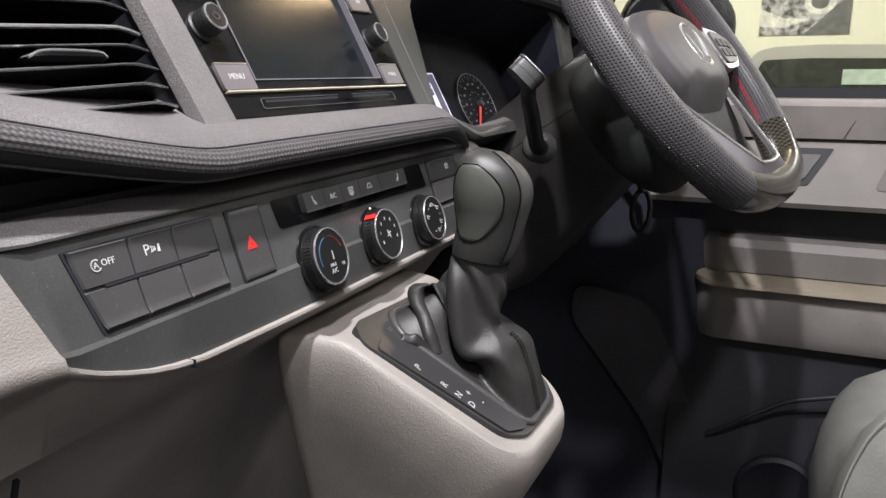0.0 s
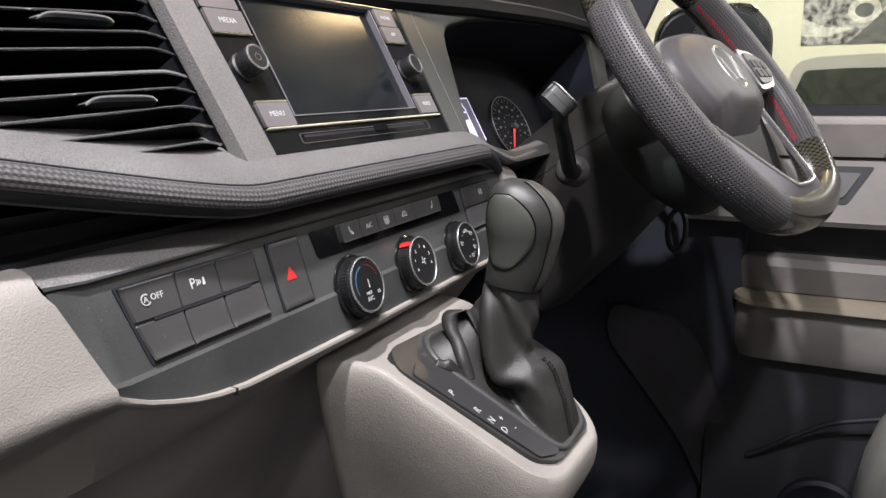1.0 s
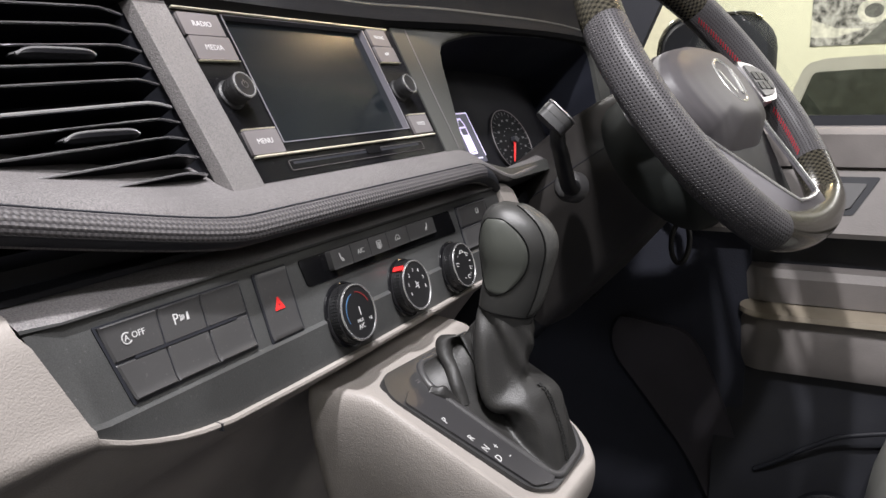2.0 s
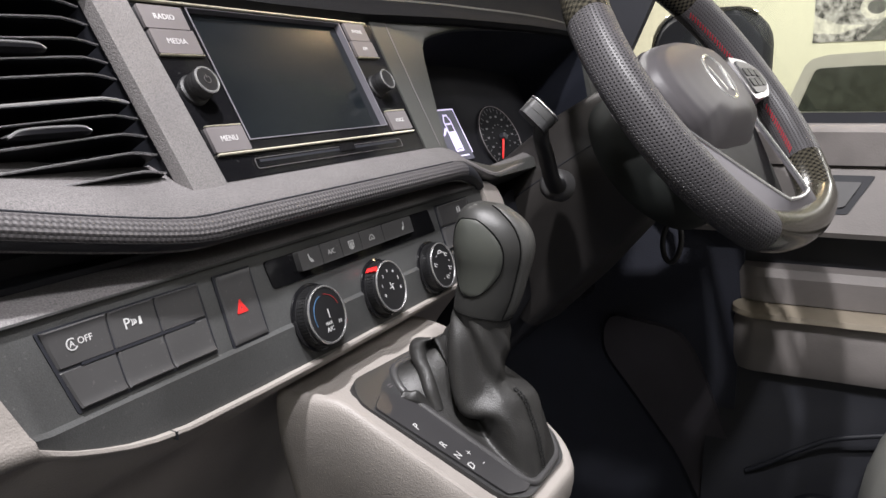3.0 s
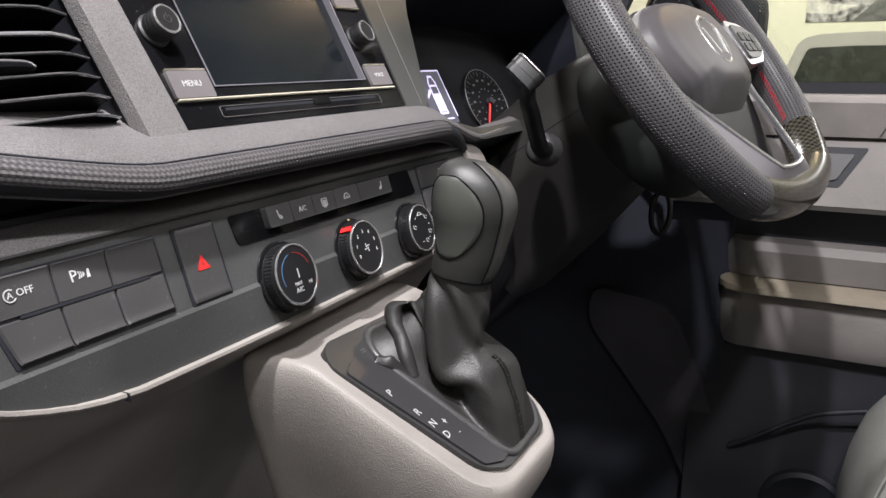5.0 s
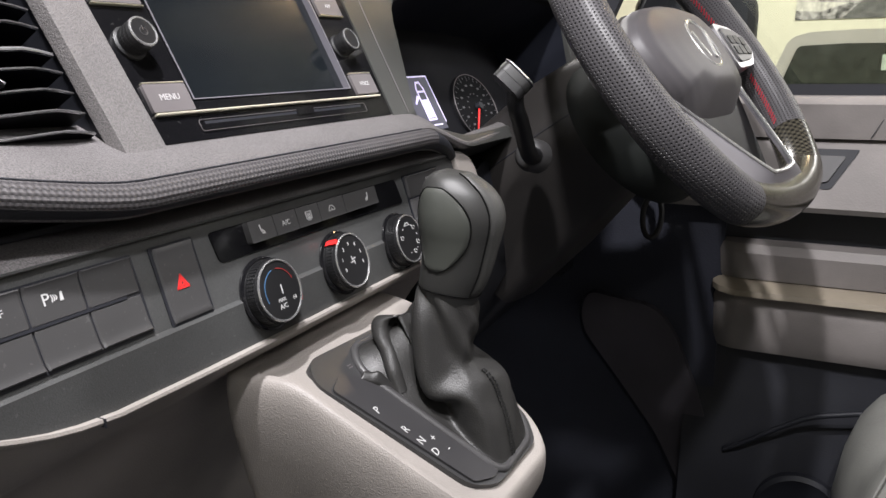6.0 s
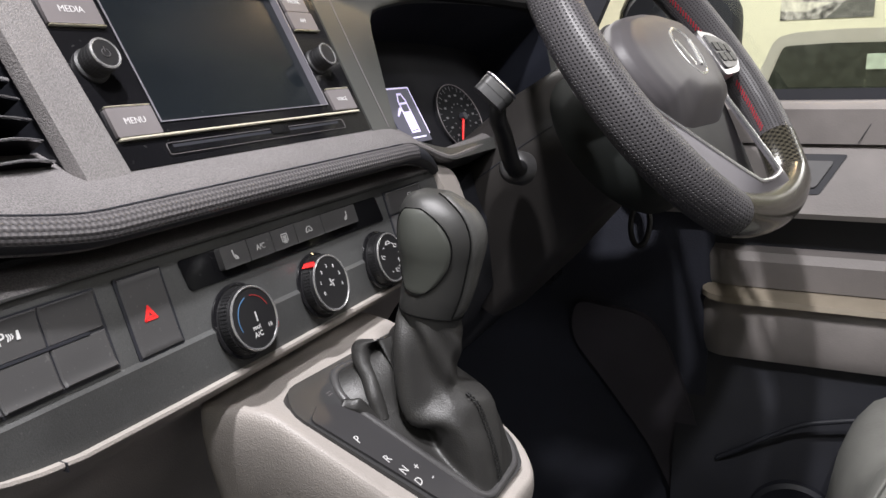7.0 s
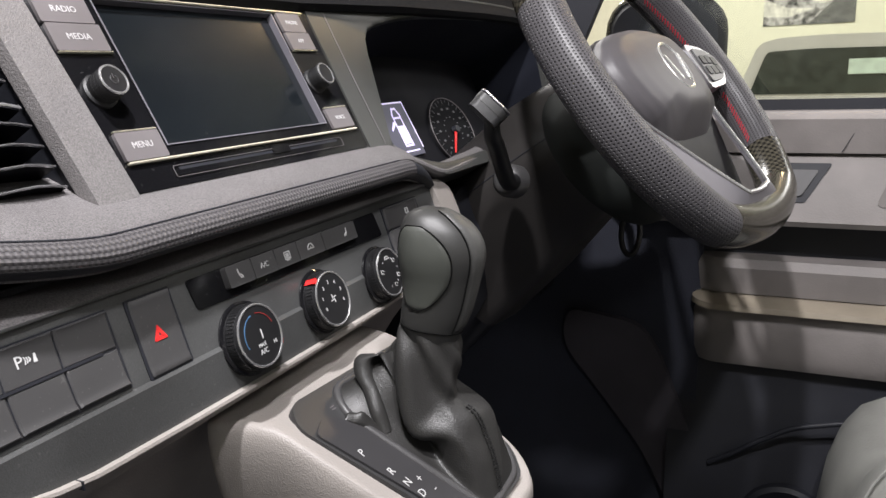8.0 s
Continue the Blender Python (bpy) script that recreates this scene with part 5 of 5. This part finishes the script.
BADGE = material("bright_badge_chrome", (0.80, 0.80, 0.78), 0.22, 0.75)
badge_strokes = [(-0.0185, 0.013, -0.007, -0.017), (0.0185, 0.013, 0.007, -0.017)]
part("emblem", join(lathe(WF @ Matrix.Translation((0.0, 0.004, 0.0166)), [(0.0262, 0), (0.0296, 0.0012), (0.0290, 0.0030), (0.0272, 0.0036), (0.0256, 0.0026), (0.0250, 0.0006)], 48, False), *[badge_bar(*q) for q in badge_strokes]), BADGE, wheel, "bright chrome ring emblem")
# side spokes with switch pods
for s in (-1, 1):
    pod = corner_round([(s * 0.078, 0.034), (s * 0.125, 0.030), (s * 0.158, 0.018), (s * 0.163, -0.004), (s * 0.135, -0.022), (s * 0.078, -0.026)][::s], 0.008)
    p = part("spoke", prism(WF @ Matrix.Translation((0, 0, -0.016 if s < 0 else 0.012)), pod, -0.02, 0.004, 0.004), SATIN, wheel, "satin silver spoke frame")
    if s < 0:
        continue
    part("switch_pod", prism(WF, [(s * 0.118 + (x - s * 0.118) * 0.8, 0.004 + (y - 0.004) * 0.76) for x, y in pod], 0.010, 0.0185, 0.002), BUTTON, p, "black switch pod")
    for dx, dy in ((0.098, 0.010), (0.116, 0.010), (0.134, 0.008), (0.098, -0.004), (0.116, -0.004), (0.134, -0.004)):
        part("pod_key", prism(WF, rounded(s * dx - 0.0075, s * dx + 0.0075, dy - 0.0055, dy + 0.0055, 0.002, 2), 0.017, 0.0198, 0.0006), RUBBER, p)
# lower double spoke, a satin U round an opening
arm = [(-0.112, -0.026), (-0.090, -0.060), (-0.042, -0.130), (-0.024, -0.140), (0.024, -0.140), (0.042, -0.130), (0.090, -0.060), (0.112, -0.026)]
out = [(-0.128, -0.036), (-0.110, -0.080), (-0.066, -0.148), (-0.03, -0.163), (0.03, -0.163), (0.052, -0.142), (0.097, -0.069), (0.118, -0.032)]
bm = bmesh.new()
ins, outs = smooth_path([(x, y, 0) for x, y in arm], 5), smooth_path([(x, y, 0) for x, y in out], 5)
rows = []
ins = [p.lerp(q, 0.10) for p, q in zip(ins, outs)]


def dip(y):
    """The lower spoke rises from the hub towards the rim."""
    return -0.006 + 0.020 * max(0.0, min(1.0, (-0.04 - y) / 0.10))


for i, (p, q) in enumerate(zip(ins, outs)):
    up = dip(p.y)
    far_side = ease(0.0, 0.04, p.x)
    rows.append([bm.verts.new(WF @ Vector((v.x, v.y, w + up))) for v, w in ((p, -0.0025), (p, 0.0), (p.lerp(q, 0.12), 0.0022), (p.lerp(q, 0.3), 0.0012 + 0.0012 * far_side), (q, -0.004 + 0.0065 * far_side), (q, -0.016 + 0.014 * far_side))])
for r0, r1 in zip(rows[:-1], rows[1:]):
    for j in range(6):
        k = (j + 1) % 6
        bm.faces.new((r0[j], r1[j], r1[k], r0[k]))
bm.faces.new(rows[0]), bm.faces.new(rows[-1])
low = part("lower_spoke", bm, material("dull_satin_grey", (0.10, 0.095, 0.105), 0.42, 0.4), wheel, "satin silver lower spoke with an opening")
part("spoke_back", prism(WF, [(p.x, p.y) for p in ins[::3]], -0.018, -0.008), VENTBLACK, low, "black cover behind the opening")
part("bright_edge", tube([WF @ Vector((p.lerp(q, 0.1).x, p.lerp(q, 0.1).y, 0.0018 + dip(p.y))) for p, q in zip(ins, outs)], 0.0024, 8), RINGSILVER, low)

# ---- steering column and stalk ----
column = thing("steering_column", (0.88, 0.25, 0.70), "dark plastic steering column shroud", "steering column")
AX = -WF.to_3x3().col[2]
SIDE = WX
rings = []
for d, w, up, dn in ((0.035, 0.048, 0.045, 0.05), (0.05, 0.062, 0.058, 0.062), (0.09, 0.075, 0.066, 0.075), (0.15, 0.086, 0.07, 0.09), (0.23, 0.095, 0.065, 0.11), (0.34, 0.10, 0.06, 0.13)):
    c = WC + AX * d + Vector((0, 0, 0.06 * max(0, d - 0.05)))
    sec = corner_round([(-0.72 * w, up), (-w, 0.25 * up), (-w, -0.12 * dn), (-0.42 * w, -dn), (0.42 * w, -dn), (w, -0.12 * dn), (w, 0.25 * up), (0.72 * w, up)], 0.018, 4)
    rings.append([c + SIDE * x + WY * y for x, y in sec])
SHROUD = material("umber_grey_shroud", (0.024, 0.022, 0.021), 0.45, grain=900, bump=0.25)
part("shroud", loft(rings), SHROUD, column, "dark moulded shroud")
for k in (1, 2):
    edge = [Vector(r[k * 5 + 3 if k == 1 else 23]) for r in rings]
    part("shroud_seam", tube(edge, 0.0008, 6), BLACK, column)
rings = []
for d, r in ((0.026, 0.55), (0.034, 0.78), (0.050, 0.92), (0.070, 0.985), (0.088, 1.0), (0.093, 0.985), (0.094, 0.9)):
    rings.append([WC + AX * d + SIDE * 0.122 * r * math.cos(a) + WY * (0.090 * r * math.sin(a) - 0.028) for a in [2 * math.pi * k / 48 for k in range(48)]])
part("boss", loft(rings), material("greenish_black_boss", (0.012, 0.014, 0.013), 0.7, ior=1.3, grain=900, bump=0.2), column)

stalk = thing("indicator_stalk", (0.778, 0.244, 0.83), "black indicator stalk with a chrome-edged end", "stalk")
ball = frame_at((0.79, 0.25, 0.845), (0.3, 1, 0), (0.25, 0, 1))
part("socket", lathe(ball @ pose(0, 0, 0, 180, 0, 0), [(0.017, -0.012), (0.017, 0.002), (0.0155, 0.007), (0.011, 0.0105), (0.006, 0.012), (0.0, 0.0123)], 28), BUTTON, stalk)
arm_pts = smooth_path([(0.783, 0.244, 0.8455), (0.762, 0.241, 0.848), (0.742, 0.238, 0.860), (0.716, 0.2345, 0.884), (0.697, 0.232, 0.899), (0.692, 0.2305, 0.914)])
part("arm", tube(arm_pts, [0.0088 - 0.0012 * k / 32 for k in range(len(arm_pts))], 14), material("deep_black_stalk", (0.006, 0.006, 0.007), 0.5), stalk)
facing = Vector((0.47, -0.55, 0.67)).normalized()
along = Vector((0.17, -0.69, -0.69))
along = (along - facing * along.dot(facing)).normalized()
hd = frame_at((0.693, 0.227, 0.928), along, facing.cross(along))
part("head", prism(hd, rounded(-0.015, 0.016, -0.009, 0.009, 0.0065, 4), -0.018, -0.003, 0.003, 3), RUBBER, stalk)
part("head_side", prism(hd, rounded(-0.0155, 0.0165, -0.0095, 0.0095, 0.007, 4), -0.010, -0.0035, 0.0012), material("grey_stalk_end", (0.016, 0.016, 0.016), 0.4), stalk, "grey band round the end")
part("chrome_edge", tube([hd @ Vector((x, y, -0.0012)) for x, y in rounded(-0.0148, 0.0158, -0.0088, 0.0088, 0.0065, 5)], 0.0010, 8, closed=True), SATIN, stalk, "chrome edge")
part("end_cap", prism(hd, rounded(-0.0145, 0.0155, -0.0085, 0.0085, 0.0065, 4), -0.004, 0.0002, 0.001), BLACK, stalk, "black end cap")

# ---- instruments ----
cluster = thing("instrument_cluster", (0.87, 0.40, 0.85), "dark instrument cluster with a lit display and a dial", "instrument cluster")
CF = frame_at((0, 0.40, 0.9), X, (0, 0.45, 1))
cv = lambda z: (z - 0.9) * 1.0966
part("backing", box(CF, 0.68, 1.12, cv(0.845), cv(0.99), -0.02, -0.004), material("dull_cluster_black", (0.005, 0.005, 0.007), 0.75, ior=1.25), cluster)
disp = part("display", prism(CF, [(0.812, cv(0.8625)), (0.874, cv(0.8625)), (0.866, cv(0.9225)), (0.80, cv(0.9225))], -0.004, 0.0), LCD, cluster, "small lit display with a vehicle outline")
L = CF @ Matrix.Translation((0, 0, 0.0004))
part("display_print", join(strokes(L, [[(0.801, cv(0.9215)), (0.866, cv(0.9215)), (0.8735, cv(0.870))], [(0.80, cv(0.868)), (0.862, cv(0.8675))]], 0.0009), strokes(L, [[(0.835, cv(0.874)), (0.853, cv(0.874)), (0.849, cv(0.908)), (0.844, cv(0.915)), (0.836, cv(0.915)), (0.832, cv(0.908)), (0.835, cv(0.874))], [(0.832, cv(0.905)), (0.848, cv(0.905))], [(0.832, cv(0.90)), (0.820, cv(0.893)), (0.828, cv(0.90))]], 0.0012), prism(L, [(0.8365, cv(0.876)), (0.852, cv(0.876)), (0.8485, cv(0.896)), (0.834, cv(0.896))], 0, 0.0004)), LCDLINE, disp)


DIALFACE = material("matt_dial_face", (0.01, 0.01, 0.011), 0.9, ior=1.15)


def gauge(cx, z, r):
    m = CF @ Matrix.Translation((cx, cv(z), 0)) @ Matrix.Diagonal((1, 0.77, 1, 1))
    g = part("dial", lathe(m, [(r, -0.006), (r, -0.0005), (r * 0.985, 0.0005), (r * 0.95, 0.0), (r * 0.94, -0.0005), (0, -0.0005)], 56), DIALFACE, cluster, "black dial with pale ticks")
    part("dial_ring", lathe(m, [(r * 0.965, -0.001), (r * 0.995, -0.0005), (r * 0.985, 0.001), (r * 0.965, 0.0005)], 56, False), KEYGREY, g)
    bms = []
    for k in range(25):
        a = radians(225 - 270 * k / 24)
        i = 0.80 if k % 2 == 0 else 0.86
        bms.append(strokes(m @ Matrix.Translation((0, 0, 0.0003)), [[(r * i * math.cos(a), r * i * math.sin(a)), (r * 0.91 * math.cos(a), r * 0.91 * math.sin(a))]], 0.0005))
    for k in range(12):
        a = radians(225 - 270 * k / 11)
        bms.append(box(m @ Matrix.Translation((r * 0.66 * math.cos(a), r * 0.66 * math.sin(a), 0.0003)), -0.003, 0.003, -0.0017, 0.0017, 0, 0.0003))
        bms.append(box(m @ Matrix.Translation((r * 0.40 * math.cos(a), r * 0.40 * math.sin(a), 0.0003)), -0.0015, 0.0015, -0.001, 0.001, 0, 0.0003))
    part("ticks", join(*bms), material("dim_dial_print", (0.085, 0.085, 0.09), 0.6), g, "", False)
    part("needle", prism(m @ pose(0, 0, 0.003, 0, 0, 232), [(-0.006, -0.0022), (r * 0.8, -0.0008), (r * 0.8, 0.0008), (-0.006, 0.0022)], 0, 0.0015), RED, g, "red needle")
    part("needle_cap", lathe(m, [(0.0065, 0.001), (0.006, 0.007), (0.0, 0.0075)], 24), BLACK, g)


gauge(0.975, 0.880, 0.060)

# ---- outside: wing mirror, showroom, parked car ----
mirror = thing("wing_mirror", (1.45, 0.12, 0.93), "black wing mirror outside the driver's window", "wing mirror")
shell = rounded(-0.11, 0.11, -0.12, 0.12, 0.06, 5)
MM = frame_at((1.47, 0.203, 0.95), (0, -1, 0), Z)
part("housing", loft([[MM @ Vector((x * s * 0.9, y * s, w)) for x, y in shell] for w, s in ((0.0, 0.9), (-0.015, 1.0), (-0.10, 1.0), (-0.17, 0.8), (-0.2, 0.5))]), BLACK, mirror)
part("mirror_glass", box(frame_at((1.56, 0.125, 0.95), X, Z), -0.07, 0.07, -0.1, 0.1, -0.002, 0.004, 0.001), CHROME, mirror)
part("bright_trim", tube([MM @ Vector((x * 0.9, y, -0.012)) for x, y in shell[9:19]], 0.004, 8), CHROME, mirror)
part("arm", tube([(1.33, 0.25, 0.93), (1.42, 0.24, 0.95), (1.52, 0.2, 1.02)], 0.022, 10), BLACK, mirror)
GLASS = bpy.data.materials.new("clear_side_glass")
GLASS.use_nodes = True
n, l = GLASS.node_tree.nodes, GLASS.node_tree.links
tr, gs, mx, fr = n.new("ShaderNodeBsdfTransparent"), n.new("ShaderNodeBsdfGlossy"), n.new("ShaderNodeMixShader"), n.new("ShaderNodeFresnel")
tr.inputs[0].default_value = (0.93, 0.95, 0.93, 1)
gs.inputs["Roughness"].default_value = 0.02
l.new(fr.outputs[0], mx.inputs[0]), l.new(tr.outputs[0], mx.inputs[1]), l.new(gs.outputs[0], mx.inputs[2]), l.new(mx.outputs[0], n["Material Output"].inputs[0])
pane = solid("window_1", prism(frame_at((1.275, 0, 0), Y, Z), [(-0.95, 0.88), (0.27, 0.88), (0.0, 1.5), (-0.2, 1.84), (-0.95, 1.84)], -0.002, 0.002), GLASS, "clear side window of the driver's door", "window", "structure")
pane.visible_shadow = False

GZ = -0.55
slab("ground", -9, 13, -9, 9, GZ - 0.1, GZ, SHOWFLOOR, "grey tiled showroom floor", "floor")
slab("wall_east", 11.5, 11.7, -9, 9, GZ, 3.4, WALLPAINT, "cream showroom wall with posters", "wall")
slab("wall_west", -9.2, -9, -9, 9, GZ, 3.4, WALLPAINT, "cream showroom wall", "wall")
slab("wall_north", -9, 11.5, 9, 9.2, GZ, 3.4, WALLPAINT, "cream showroom wall", "wall")
slab("wall_south", -9, 11.5, -9.2, -9, GZ, 3.4, WALLPAINT, "cream showroom wall", "wall")
slab("ceiling_showroom", -9.2, 11.7, -9.2, 9.2, 3.4, 3.5, CEILPAINT, "white showroom ceiling", "ceiling")

poster = thing("wall_poster", (11.48, -0.2, 1.3), "large grey photographic poster of a car wheel", "poster")
PM = frame_at((11.49, 0.36, 1.40), (0, -1, 0), Z)
part("sheet", box(PM, 0, 1.10, 0, 1.3, 0, 0.01), material("grey_poster_print", (0.30, 0.29, 0.27), 0.5, vary=0.9), poster)
part("poster_shapes", join(*[prism(PM, [(x + r * 1.2 * math.cos(2 * math.pi * k / 24), y + r * math.sin(2 * math.pi * k / 24)) for k in range(24)], 0.01, 0.012) for x, y, r in ((0.72, 0.42, 0.16),)], prism(PM, [(0.0, 0.35), (0.3, 0.22), (0.62, 0.2), (0.3, 0.10), (0, 0.12)], 0.01, 0.012)), material("pale_poster_print", (0.62, 0.6, 0.52), 0.5, vary=0.3), poster)
part("poster_shapes", join(prism(PM, [(0.55, 0.0), (1.10, 0.0), (1.10, 0.55), (0.85, 0.3)], 0.01, 0.013), prism(PM, [(0.72 + 0.11 * math.cos(2 * math.pi * k / 24), 0.42 + 0.09 * math.sin(2 * math.pi * k / 24)) for k in range(24)], 0.012, 0.014)), material("dark_poster_print", (0.12, 0.12, 0.11), 0.5, vary=0.4), poster)

car = thing("parked_car", (8.6, -1.2, GZ), "silver estate car parked beyond the window", "car")
CX = 8.0
bodyline = [(0.60, GZ + 0.25), (0.62, 0.2), (0.55, 0.5), (0.47, 0.60), (-2.0, 0.60), (-3.4, 0.52), (-3.5, 0.2), (-3.4, GZ + 0.25)]
part("body", bevel(loft([[(x, y, z - dz) for y, z in bodyline] for x, dz in ((CX, 0.0), (CX + 0.9, -0.02), (CX + 1.8, 0.0))]), 0.06, 3), CARPAINT, car)
roofline = [(0.47, 0.54), (0.40, 0.80), (0.30, 1.06), (0.24, 1.12), (0.10, 1.155), (-0.3, 1.17), (-1.6, 1.15), (-2.2, 1.05), (-2.5, 0.54)]
part("roof", bevel(loft([[(x, y, z) for y, z in roofline] for x in (CX + 0.12, CX + 1.68)]), 0.03, 3), CARPAINT, car)
part("side_window", prism(frame_at((CX + 0.118, 0, 0), (0, -1, 0), Z), corner_round([(-0.345, 0.63), (-0.205, 1.03), (0.2, 1.046), (1.6, 1.03), (2.2, 0.62)], 0.05), -0.01, 0.008), TINT, car, "dark side windows")
part("window_notice", box(frame_at((CX + 0.105, -0.50, 0.80), (0, -1, 0), Z), 0, 0.75, 0, 0.14, 0, 0.01, 0.004), material("mint_paper", (0.62, 0.75, 0.62), 0.6), car, "pale notice in the window")
for x in (CX + 0.05, CX + 1.75):
    for y in (-0.15, -2.75):
        w = part("wheel", lathe(frame_at((x, y, GZ + 0.36), Y, Z), [(0.2, -0.1), (0.34, -0.1), (0.36, -0.06), (0.36, 0.06), (0.34, 0.1), (0.2, 0.1)], 32), RUBBER, car)
        part("rim", lathe(frame_at((x, y, GZ + 0.36), Y, Z), [(0.21, -0.09), (0.21, 0.09), (0.1, 0.06), (0.0, 0.06)], 24), SATIN, w)
